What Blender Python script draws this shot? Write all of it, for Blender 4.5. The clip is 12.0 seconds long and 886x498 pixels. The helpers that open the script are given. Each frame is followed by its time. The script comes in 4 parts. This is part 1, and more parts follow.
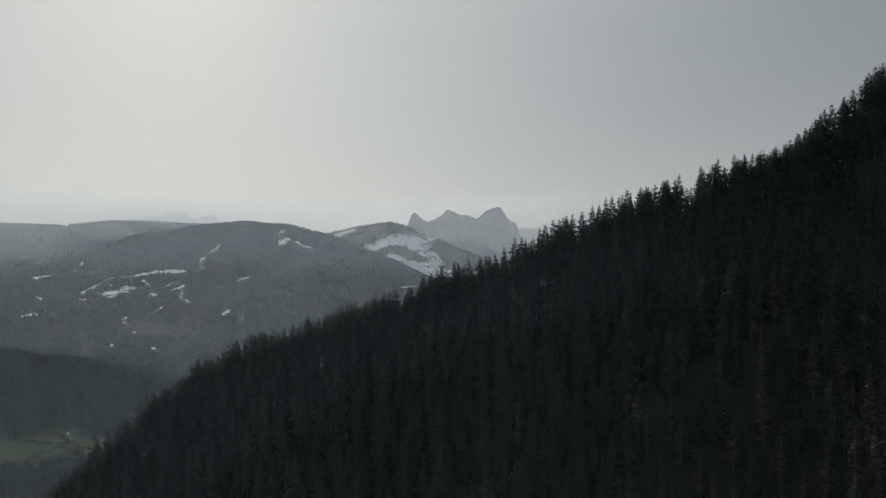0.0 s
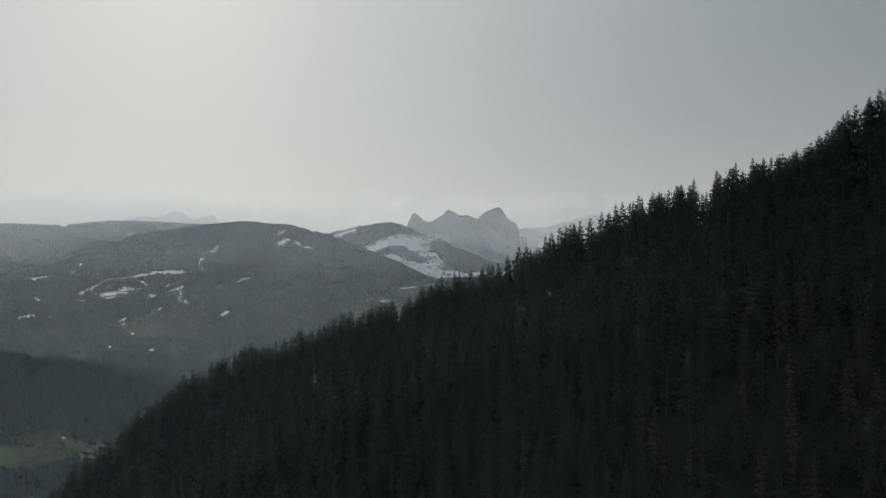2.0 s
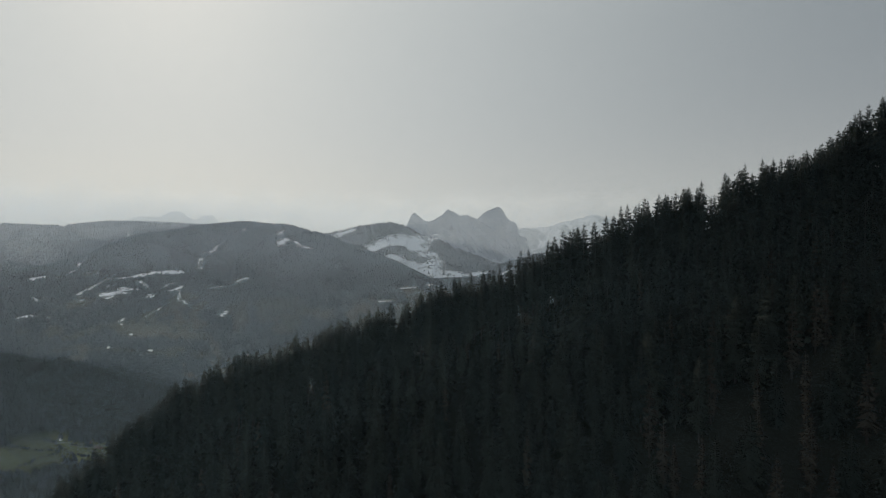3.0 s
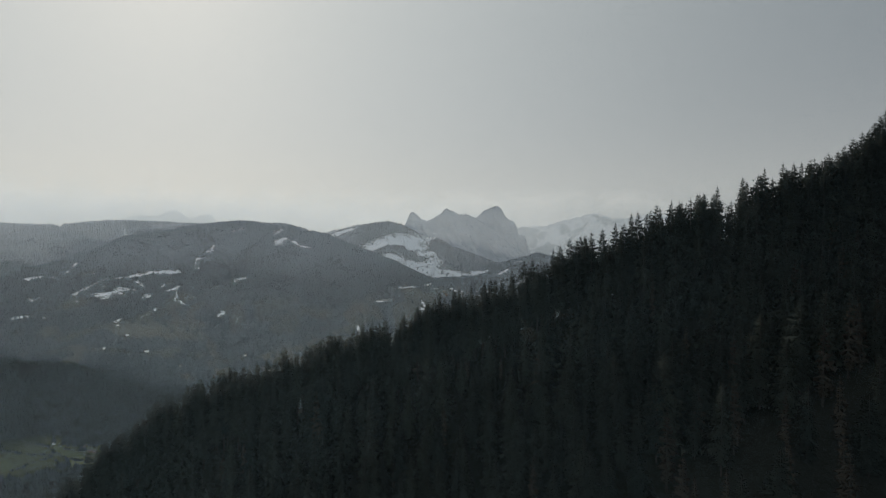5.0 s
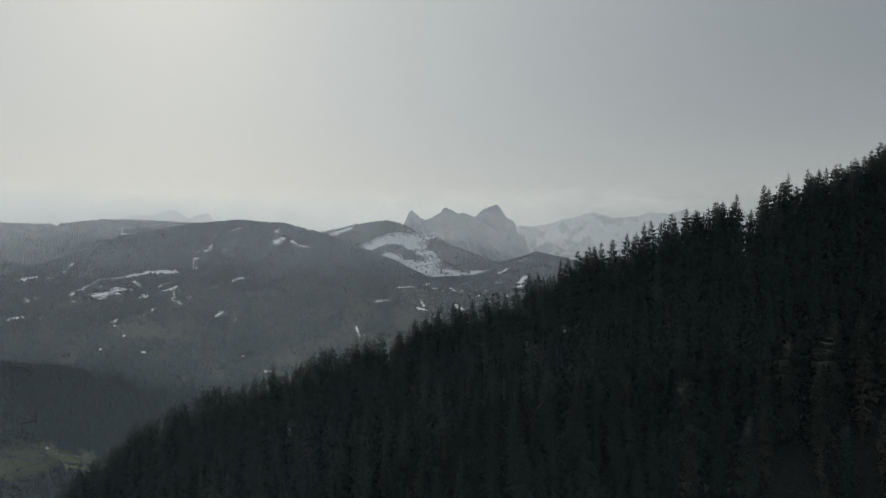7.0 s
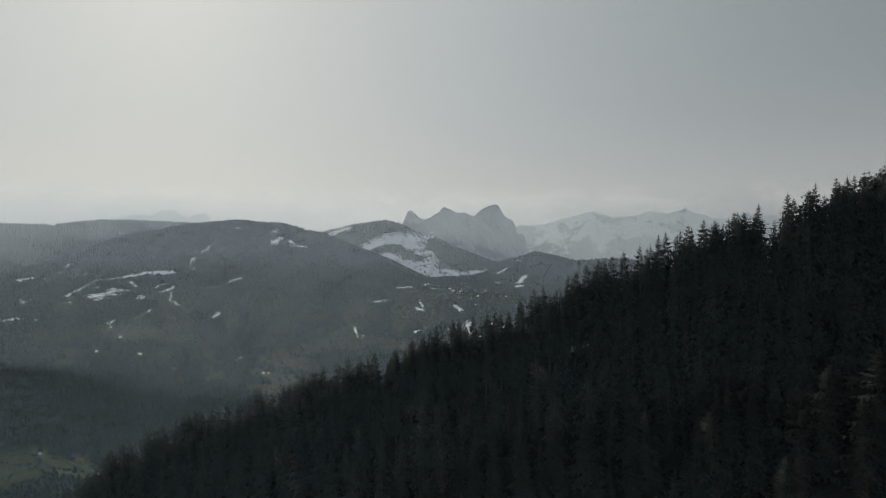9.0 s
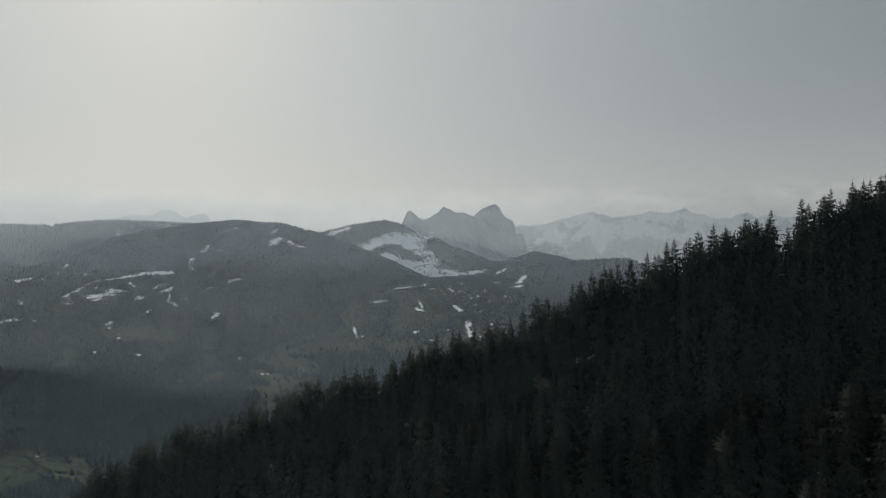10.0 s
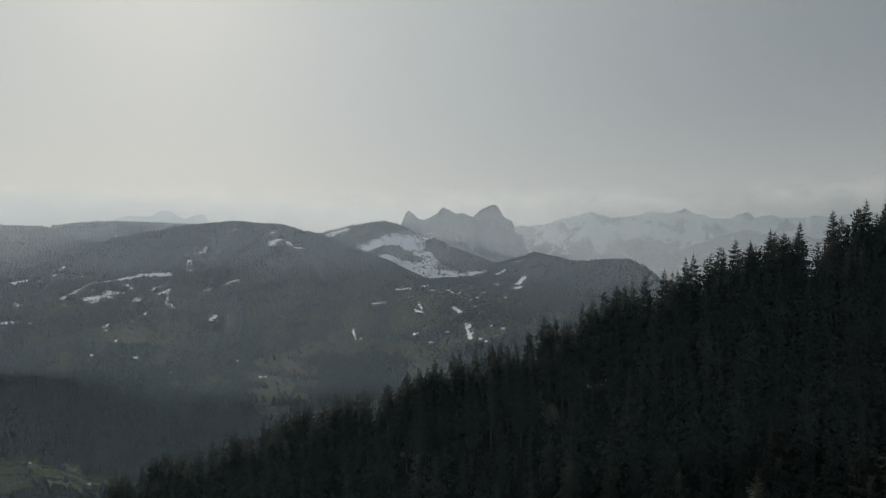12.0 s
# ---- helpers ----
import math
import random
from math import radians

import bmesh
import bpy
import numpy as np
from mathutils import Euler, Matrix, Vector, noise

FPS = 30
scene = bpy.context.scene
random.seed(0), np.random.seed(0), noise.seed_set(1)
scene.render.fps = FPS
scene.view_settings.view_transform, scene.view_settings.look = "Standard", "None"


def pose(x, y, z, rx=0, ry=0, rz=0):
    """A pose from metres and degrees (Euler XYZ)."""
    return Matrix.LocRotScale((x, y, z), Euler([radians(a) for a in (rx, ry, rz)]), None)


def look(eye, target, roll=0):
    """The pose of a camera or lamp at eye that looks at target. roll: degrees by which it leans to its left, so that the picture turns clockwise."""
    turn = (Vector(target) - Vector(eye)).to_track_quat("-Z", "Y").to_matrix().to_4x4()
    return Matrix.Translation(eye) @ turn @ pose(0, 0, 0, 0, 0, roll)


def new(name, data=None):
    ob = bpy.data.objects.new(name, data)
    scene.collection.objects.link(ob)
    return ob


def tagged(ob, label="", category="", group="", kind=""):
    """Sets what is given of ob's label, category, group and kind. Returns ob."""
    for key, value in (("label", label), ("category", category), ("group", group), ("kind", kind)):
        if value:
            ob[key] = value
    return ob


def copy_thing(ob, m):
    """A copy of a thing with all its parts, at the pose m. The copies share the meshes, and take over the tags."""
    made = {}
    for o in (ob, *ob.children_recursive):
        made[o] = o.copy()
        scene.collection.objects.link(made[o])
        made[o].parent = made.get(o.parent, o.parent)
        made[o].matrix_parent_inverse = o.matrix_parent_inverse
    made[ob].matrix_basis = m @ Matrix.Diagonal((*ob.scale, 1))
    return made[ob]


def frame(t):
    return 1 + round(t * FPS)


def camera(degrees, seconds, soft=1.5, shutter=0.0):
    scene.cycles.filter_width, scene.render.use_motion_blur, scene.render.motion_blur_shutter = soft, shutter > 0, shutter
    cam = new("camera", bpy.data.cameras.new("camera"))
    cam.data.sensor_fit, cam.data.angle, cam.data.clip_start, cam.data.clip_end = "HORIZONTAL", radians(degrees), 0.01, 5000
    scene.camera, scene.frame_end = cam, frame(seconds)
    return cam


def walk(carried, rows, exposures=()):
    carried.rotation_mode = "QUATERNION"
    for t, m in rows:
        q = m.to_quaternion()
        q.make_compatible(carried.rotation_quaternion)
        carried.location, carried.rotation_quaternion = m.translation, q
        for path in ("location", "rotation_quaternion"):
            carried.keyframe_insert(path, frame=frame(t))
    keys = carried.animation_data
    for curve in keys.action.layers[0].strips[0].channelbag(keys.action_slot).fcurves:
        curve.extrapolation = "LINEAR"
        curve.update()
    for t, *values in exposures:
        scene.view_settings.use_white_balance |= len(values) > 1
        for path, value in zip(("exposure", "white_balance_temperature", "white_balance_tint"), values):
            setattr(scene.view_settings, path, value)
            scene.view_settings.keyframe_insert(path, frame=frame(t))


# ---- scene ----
import itertools

cam = camera(80.4, 12.0, 1.1)
METRES, EYE, TILT, LEAN, TURN = 90.0, 500.0, -1.0, 0.0, 0.0
ROWS = [
    (0.0, 0.0, 0.0, 0.0, 0.0, 0.0, -0.0),
    (0.5, 0.0, 0.0365, 0.011, 0.02, 0.01, -0.01),
    (1.0, 0.0003, 0.0773, 0.0223, 0.02, 0.01, -0.01),
    (1.5, 0.0002, 0.1145, 0.0335, 0.02, -0.0, -0.0),
    (2.0, 0.0003, 0.1549, 0.0454, 0.02, -0.01, 0.0),
    (2.5, 0.0004, 0.1923, 0.0567, 0.01, -0.02, 0.0),
    (3.0, 0.0007, 0.2333, 0.0691, -0.01, -0.05, -0.0),
    (5.0, 0.0018, 0.3921, 0.1221, -0.17, -0.21, 0.06),
    (5.5, 0.0019, 0.4302, 0.1344, -0.2, -0.24, 0.07),
    (6.0, 0.002, 0.4716, 0.1481, -0.23, -0.28, 0.08),
    (6.5, 0.0022, 0.5099, 0.1604, -0.25, -0.32, 0.07),
    (7.0, 0.0022, 0.5508, 0.1747, -0.27, -0.36, 0.09),
    (9.0, 0.0049, 0.7109, 0.2343, -0.4, -0.47, 0.17),
    (9.5, 0.0056, 0.7494, 0.2472, -0.42, -0.48, 0.19),
    (10.0, 0.0056, 0.7902, 0.2615, -0.45, -0.5, 0.21),
    (10.5, 0.0062, 0.8285, 0.2744, -0.47, -0.49, 0.23),
    (11.0, 0.0064, 0.8692, 0.2885, -0.49, -0.5, 0.24),
    (11.5, 0.0068, 0.9067, 0.3016, -0.51, -0.49, 0.26),
    (12.0, 0.0074, 0.9483, 0.316, -0.52, -0.48, 0.29),
]
walk(cam, [(t, pose(0, 0, EYE, TILT, LEAN, TURN) @ pose(METRES * x, METRES * y, METRES * z, 90 + pitch, roll, yaw)) for t, x, y, z, yaw, pitch, roll in ROWS],
     exposures=[(0.0, 0.06), (3.0, 0.05), (7.0, 0.02), (12.0, -0.03)])

# ---- light: a hazy spring sky, the sun ahead and to one side, above the picture ----
SUN_AZ, SUN_EL = -28.0, 29.0


def bearing(az, el=0.0):
    a, e = radians(az), radians(el)
    return Vector((math.sin(a) * math.cos(e), math.cos(a) * math.cos(e), math.sin(e)))


SUN_DIR = bearing(SUN_AZ, SUN_EL)
lamp = bpy.data.lights.new("sun", "SUN")
lamp.energy, lamp.angle, lamp.color = 2.7, radians(0.6), (1.0, 0.96, 0.90)
sun = new("sun", lamp)
sun.matrix_world = look(SUN_DIR * 3000, (0, 0, 0))


class Nodes:
    """A short hand for building a node tree."""

    def __init__(self, tree):
        self.tree = tree
        tree.nodes.clear()

    def add(self, kind, ins=None, **attrs):
        n = self.tree.nodes.new(kind)
        for k, v in attrs.items():
            setattr(n, k, v)
        for k, v in (ins or {}).items():
            if hasattr(v, "is_output"):
                self.tree.links.new(v, n.inputs[k])
            else:
                n.inputs[k].default_value = v
        return n

    def math(self, op, a, b=0.0, c=0.0, clamp=False):
        return self.add("ShaderNodeMath", {0: a, 1: b, 2: c}, operation=op, use_clamp=clamp).outputs[0]

    def mix(self, fac, a, b, blend="MIX"):
        return self.add("ShaderNodeMix", {0: fac, 6: a, 7: b}, data_type="RGBA", blend_type=blend).outputs[2]

    def ramp(self, value, lo, hi, to_lo=0.0, to_hi=1.0, smooth=True):
        return self.add("ShaderNodeMapRange", {0: value, 1: lo, 2: hi, 3: to_lo, 4: to_hi},
                        interpolation_type="SMOOTHSTEP" if smooth else "LINEAR").outputs[0]

    def noise(self, vec, scale, detail=4.0, rough=0.55):
        return self.add("ShaderNodeTexNoise", {"Vector": vec, "Scale": scale, "Detail": detail, "Roughness": rough}).outputs[0]


def rgb(r, g, b):
    return (r, g, b, 1.0)


world = bpy.data.worlds.new("sky")
scene.world = world
world.use_nodes = True
w = Nodes(world.node_tree)
way = w.add("ShaderNodeTexCoord").outputs["Generated"]
split = w.add("ShaderNodeSeparateXYZ", {0: way})
height = split.outputs[2]
nishita = w.add("ShaderNodeTexSky", sky_type="NISHITA", sun_disc=False, sun_elevation=radians(SUN_EL), sun_rotation=radians(SUN_AZ),
                altitude=1300.0, air_density=1.0, dust_density=4.0, ozone_density=1.0).outputs[0]
toward = w.add("ShaderNodeVectorMath", {0: way, 1: tuple(SUN_DIR)}, operation="DOT_PRODUCT").outputs["Value"]
near_sun = w.math("POWER", w.math("MAXIMUM", toward, 0.0), 2.2)
low = w.math("POWER", w.math("SUBTRACT", 1.0, w.math("ABSOLUTE", height), clamp=True), 6.0)
veil = w.mix(near_sun, rgb(0.182, 0.213, 0.236), rgb(0.56, 0.588, 0.570))
veil = w.mix(w.ramp(toward, 0.15, -0.75), veil, rgb(0.245, 0.315, 0.375))
veil = w.mix(w.math("MULTIPLY", low, 0.72), veil, rgb(0.635, 0.617, 0.572))
veil = w.mix(w.ramp(height, 0.5, 0.9), veil, rgb(0.40, 0.43, 0.44))
# low banks of cloud along the horizon
stretched = w.add("ShaderNodeMapping", {"Vector": way, "Scale": (8.0, 8.0, 15.0)}).outputs[0]
bank = w.noise(stretched, 1.6, 6.0, 0.6)
band = w.math("MULTIPLY", w.ramp(height, 0.0, 0.03), w.ramp(height, 0.05, 0.10, 1.0, 0.0))
cloud = w.math("MULTIPLY", w.math("MULTIPLY", w.ramp(bank, 0.42, 0.62), band), 0.55)
veil = w.mix(cloud, veil, rgb(0.69, 0.68, 0.64))
sky = w.mix(0.10, veil, w.add("ShaderNodeVectorMath", {0: nishita, "Scale": 0.07}, operation="SCALE").outputs[0])
back = w.add("ShaderNodeBackground", {"Color": sky, "Strength": 1.0})
w.add("ShaderNodeOutputWorld", {0: back.outputs[0]})


# ---- materials ----
def material(name):
    m = bpy.data.materials.new(name)
    m.use_nodes = True
    return m, Nodes(m.node_tree)


def finish(n, colour, rough=0.9, spec=0.2, bump=None, strength=0.3, distance=0.05):
    ins = {"Base Color": colour, "Roughness": rough, "Specular IOR Level": spec}
    if bump is not None:
        ins["Normal"] = n.add("ShaderNodeBump", {"Height": bump, "Strength": strength, "Distance": distance}).outputs[0]
    b = n.add("ShaderNodeBsdfPrincipled", ins)
    n.add("ShaderNodeOutputMaterial", {0: b.outputs[0]})


def foliage(n, colour, through_share, soft=False):
    """Leaves and needles: matt, and letting part of the light through. soft: lit as a crown of fine needles, by the outward direction kept in the mesh."""
    ins, thin_ins = {"Base Color": colour, "Roughness": 0.9, "Specular IOR Level": 0.08}, {"Color": colour}
    if soft:
        out = n.add("ShaderNodeAttribute", attribute_name="outward").outputs["Vector"]
        out = n.add("ShaderNodeVectorTransform", {0: out}, vector_type="NORMAL", convert_from="OBJECT", convert_to="WORLD").outputs[0]
        ins["Normal"] = thin_ins["Normal"] = out
    solid = n.add("ShaderNodeBsdfPrincipled", ins)
    thin = n.add("ShaderNodeBsdfTranslucent", thin_ins)
    both = n.add("ShaderNodeMixShader", {0: through_share, 1: solid.outputs[0], 2: thin.outputs[0]})
    n.add("ShaderNodeOutputMaterial", {0: both.outputs[0]})


def needles(name, dark, light, per_object, through_share=0.02, soft=True):
    m, n = material(name)
    pos = n.add("ShaderNodeTexCoord").outputs["Object"]
    if per_object:
        pick = n.add("ShaderNodeObjectInfo").outputs["Random"]
    else:
        pick = n.add("ShaderNodeAttribute", attribute_name="tint").outputs["Fac"]
    branch = n.add("ShaderNodeNewGeometry").outputs["Random Per Island"]
    t = n.math("ADD", n.math("MULTIPLY", pick, 0.75), n.math("MULTIPLY", branch, 0.25))
    c = n.mix(t, rgb(*dark), rgb(*light))
    grain = n.noise(pos, 3.0, 3.0)
    c = n.mix(n.math("MULTIPLY", grain, 0.4), c, rgb(*[v * 0.6 for v in dark]))
    foliage(n, c, through_share, soft)
    return m


def bark(name, dark, light):
    m, n = material(name)
    pos = n.add("ShaderNodeTexCoord").outputs["Object"]
    g = n.noise(n.add("ShaderNodeMapping", {"Vector": pos, "Scale": (6.0, 6.0, 1.0)}).outputs[0], 2.0, 5.0)
    finish(n, n.mix(g, rgb(*dark), rgb(*light)), 0.95, 0.1, g, 0.6)
    return m


SPRUCE_DARK, SPRUCE_LIGHT = (0.024, 0.033, 0.030), (0.064, 0.070, 0.053)
LARCH_DARK, LARCH_LIGHT = (0.058, 0.048, 0.038), (0.088, 0.072, 0.056)
NEEDLES = needles("spruce_needles", SPRUCE_DARK, SPRUCE_LIGHT, True)
NEEDLES_MASS = needles("spruce_needles_of_the_forest", SPRUCE_DARK, SPRUCE_LIGHT, False)
TWIGS = needles("larch_twigs", LARCH_DARK, LARCH_LIGHT, True)
TWIGS_MASS = needles("larch_twigs_of_the_forest", LARCH_DARK, LARCH_LIGHT, False)
FAR_NEEDLES = needles("far_woods_needles", (0.044, 0.051, 0.050), (0.050, 0.056, 0.053), False, 0.5, False)
BARK = bark("spruce_bark", (0.032, 0.027, 0.024), (0.070, 0.058, 0.050))


def ground_material():
    m, n = material("alpine_ground")
    pos = n.add("ShaderNodeNewGeometry").outputs["Position"]
    wide = n.noise(pos, 0.004, 5.0)
    fine = n.noise(pos, 0.05, 5.0, 0.65)
    grass = n.mix(n.ramp(wide, 0.35, 0.65), rgb(0.058, 0.050, 0.032), rgb(0.046, 0.049, 0.030))
    grass = n.mix(n.math("MULTIPLY", fine, 0.6), grass, rgb(0.050, 0.047, 0.031))
    green = n.add("ShaderNodeAttribute", attribute_name="green").outputs["Fac"]
    lush = n.mix(fine, rgb(0.200, 0.205, 0.085), rgb(0.140, 0.150, 0.068))
    fields = n.add("ShaderNodeTexVoronoi", {"Vector": n.add("ShaderNodeMapping", {"Vector": pos, "Scale": (0.5, 1.5, 0.0), "Rotation": (0.0, 0.0, 0.4)}).outputs[0], "Scale": 0.018}).outputs["Color"]
    shade = n.add("ShaderNodeSeparateXYZ", {0: fields}).outputs[0]
    lush = n.mix(n.ramp(shade, 0.15, 0.85, 0.0, 0.9), lush, rgb(0.078, 0.088, 0.050))
    grass = n.mix(green, grass, lush)
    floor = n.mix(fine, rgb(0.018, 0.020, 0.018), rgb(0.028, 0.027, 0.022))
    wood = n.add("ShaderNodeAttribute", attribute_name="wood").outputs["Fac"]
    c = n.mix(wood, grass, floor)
    snow = n.add("ShaderNodeAttribute", attribute_name="snow").outputs["Fac"]
    down = n.add("ShaderNodeMapping", {"Vector": pos, "Rotation": (0.0, 0.0, 0.10), "Scale": (1.0, 0.55, 0.3)}).outputs[0]
    across = n.add("ShaderNodeMapping", {"Vector": pos, "Rotation": (0.0, 0.0, 0.5), "Scale": (0.45, 1.0, 0.3)}).outputs[0]
    ragged = n.math("ADD", n.math("MULTIPLY", n.noise(down, 0.20, 5.0, 0.68), 3.0), n.math("MULTIPLY", n.noise(across, 0.10, 5.0, 0.65), 3.0))
    broken = n.math("MINIMUM", n.math("ADD", n.math("MULTIPLY", snow, 0.95), n.math("MULTIPLY", n.math("SUBTRACT", ragged, 3.0), n.ramp(snow, 0.75, 1.15, 1.0, 0.3))), n.math("MULTIPLY", snow, 3.0))
    c = n.mix(n.ramp(broken, 0.56, 0.78), c, n.mix(fine, rgb(0.70, 0.72, 0.75), rgb(0.82, 0.83, 0.84)))
    finish(n, c, 0.95, 0.03, fine, 0.4, 2.0)
    return m


def rock_material(name, dark, light, snow_amount, scale, snow_line=None):
    m, n = material(name)
    geo = n.add("ShaderNodeNewGeometry")
    pos = geo.outputs["Position"]
    strata = n.noise(n.add("ShaderNodeMapping", {"Vector": pos, "Scale": (1.6, 1.6, 1.0)}).outputs[0], scale, 6.0, 0.65)
    c = n.mix(strata, rgb(*dark), rgb(*light))
    up = n.add("ShaderNodeSeparateXYZ", {0: geo.outputs["Normal"]}).outputs[2]
    lay = n.math("ADD", up, n.math("MULTIPLY", n.math("SUBTRACT", n.noise(pos, scale * 0.8, 3.0, 0.5), 0.5), 1.7))
    lay = n.math("ADD", lay, n.math("MULTIPLY", n.math("SUBTRACT", n.noise(pos, scale * 4.0, 6.0, 0.7), 0.5), 0.9))
    if snow_line:
        high = n.add("ShaderNodeSeparateXYZ", {0: pos}).outputs[2]
        lay = n.math("SUBTRACT", lay, n.ramp(n.math("ADD", high, n.math("MULTIPLY", n.noise(pos, scale * 0.7, 4.0), 260.0)), snow_line + 240, snow_line + 40, 0.0, 0.32))
    c = n.mix(n.ramp(lay, snow_amount, snow_amount + 0.14), c, rgb(0.80, 0.82, 0.85))
    finish(n, c, 0.9, 0.2, strata, 0.6, 12.0)
    return m


GROUND = ground_material()
LIMESTONE = rock_material("limestone_rock", (0.10, 0.125, 0.165), (0.35, 0.385, 0.44), 0.98, 0.006)
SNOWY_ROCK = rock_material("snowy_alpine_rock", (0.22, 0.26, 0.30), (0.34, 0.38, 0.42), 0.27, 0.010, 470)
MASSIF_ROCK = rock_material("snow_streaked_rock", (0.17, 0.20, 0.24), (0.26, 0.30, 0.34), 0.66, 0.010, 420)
# Distance haze is put into this pale, low-contrast rock colour.
FAR_ROCK = rock_material("haze_paled_rock", (0.42, 0.45, 0.47), (0.50, 0.52, 0.54), 1.0, 0.005)


def plain_material(name, a, b, scale, rough=0.8):
    m, n = material(name)
    g = n.noise(n.add("ShaderNodeTexCoord").outputs["Object"], scale, 5.0)
    finish(n, n.mix(g, rgb(*a), rgb(*b)), rough, 0.3, g, 0.2)
    return m


RENDER_WALL = plain_material("white_house_wall", (0.62, 0.60, 0.56), (0.78, 0.77, 0.73), 0.8)
TIMBER = plain_material("weathered_timber", (0.13, 0.09, 0.06), (0.24, 0.17, 0.11), 1.5)
ROOF_TILE = plain_material("dark_roof_tiles", (0.095, 0.080, 0.070), (0.17, 0.14, 0.12), 1.2)
PALE_ROOF = plain_material("sunlit_sheet_roof", (0.5, 0.5, 0.5), (0.65, 0.65, 0.65), 0.6, 0.35)
GLASS_DARK = plain_material("window_glass", (0.03, 0.035, 0.04), (0.05, 0.055, 0.06), 1.0, 0.1)


# ---- land form ----
def lattice(ix, iy, seed):
    h = (ix.astype(np.int64) * 374761393 + iy.astype(np.int64) * 668265263 + seed * 1442695041) & 0xFFFFFFFF
    h = ((h ^ (h >> 13)) * 1274126177) & 0xFFFFFFFF
    return ((h ^ (h >> 16)) & 0xFFFF) / 65535.0


def value_noise(x, y, seed=0):
    fx, fy = np.floor(x), np.floor(y)
    u, v = x - fx, y - fy
    u, v = u * u * (3 - 2 * u), v * v * (3 - 2 * v)
    ix, iy = fx.astype(np.int64), fy.astype(np.int64)
    a, b = lattice(ix, iy, seed), lattice(ix + 1, iy, seed)
    c, d = lattice(ix, iy + 1, seed), lattice(ix + 1, iy + 1, seed)
    return (a * (1 - u) + b * u) * (1 - v) + (c * (1 - u) + d * u) * v


def fbm(x, y, size, octaves=4, seed=0, gain=0.5):
    total, amp, norm = 0.0, 1.0, 0.0
    for i in range(octaves):
        total = total + amp * value_noise(x / size * 2 ** i, y / size * 2 ** i, seed + i)
        norm, amp = norm + amp, amp * gain
    return total / norm


def smoothstep(a, b, v):
    t = np.clip((v - a) / (b - a), 0, 1)
    return t * t * (3 - 2 * t)


def crest(rows):
    """Points of a crest from bearing, elevation (degrees) and distance, as seen from the first eye."""
    return np.array([(math.sin(radians(a)) * d, math.cos(radians(a)) * d, EYE + math.tan(radians(e)) * d) for a, e, d in rows])


LEFT_RIDGE = crest([(-60, 0.6, 4100), (-45.2, 1.0, 4100), (-40.2, 1.25, 4100), (-36, 1.15, 4100), (-32.2, 1.65, 4100), (-28.5, 1.6, 4100), (-25.5, 1.45, 4100), (-21, 1.2, 4100)])
MID_HILL = crest([(-54, -5.5, 2900), (-46.7, -4.45, 3000), (-40.2, -3.0, 3200), (-37.2, -2.3, 3350), (-33.9, -1.2, 3500), (-30.8, 0.25, 3700), (-26, 1.15, 3850),
                  (-20.9, 1.75, 3900), (-16.4, 1.55, 3850), (-12.4, 0.5, 3700), (-8.8, -0.95, 3500), (-5.2, -2.4, 3300), (-1.5, -4.2, 3050), (2.8, -6.3, 2750)])
SNOW_HILL = crest([(-14.7, 0.3, 4060), (-11.8, 0.8, 4060), (-8.8, 1.5, 4060), (-5.8, 1.9, 4060), (-3.6, 1.4, 4060), (-1.6, 0.35, 4040), (-0.9, 0.35, 4040), (-0.1, 0.15, 4040), (1.3, -0.85, 4020), (4.1, -1.9, 3980), (6, -2.6, 3950)])
RIGHT_HILL = crest([(4, -3.7, 3800), (6.2, -2.65, 3900), (8, -2.15, 3950), (10.2, -1.5, 4000), (12.5, -2.0, 4000), (14, -2.35, 3950), (16.6, -2.2, 3900), (19.4, -2.1, 3850),
                    (21, -2.6, 3800), (22.6, -4.1, 3750), (27, -5.0, 3700), (60, -5.0, 3600)])
SHELF = crest([(-7, -6.2, 2850), (-3, -5.0, 2950), (2, -4.7, 3000), (6, -5.4, 2950), (12, -6.8, 2850)])
DARK_SPUR = crest([(-60, -5.0, 1500), (-46.8, -6.6, 1500), (-42.4, -8.75, 1480), (-38.1, -9.8, 1460), (-34, -11.0, 1440), (-30.5, -12.75, 1420), (-26.7, -14.6, 1400), (-22.6, -16.8, 1380)])
RIM = [(a, 0.2, 4800) for a in range(-180, 181, 12)]
FAR_RIM = crest([(a, -3.5 if -60 < a < 60 else e, d) for a, e, d in RIM])
# the wooded spur under the flight: x, y and height of its crest
SPUR = np.array([(-700, 60, -520), (-420, 120, -370), (-300, 160, -275), (-175, 222, -136), (-155, 236, -115), (-140, 250, -98), (-122, 254, -85), (-105, 256, -75),
                 (-87, 256, -69.5), (-66, 258, -62), (-45, 260, -55), (-23, 258, -48), (5, 255, -36), (35, 252, -25), (58, 248, -15), (85, 243, -3), (120, 238, 8),
                 (145, 244, 13), (162, 250, 20), (176, 248, 31), (183, 234, 41), (230, 215, 80), (400, 150, 190), (900, -20, 390)], float)


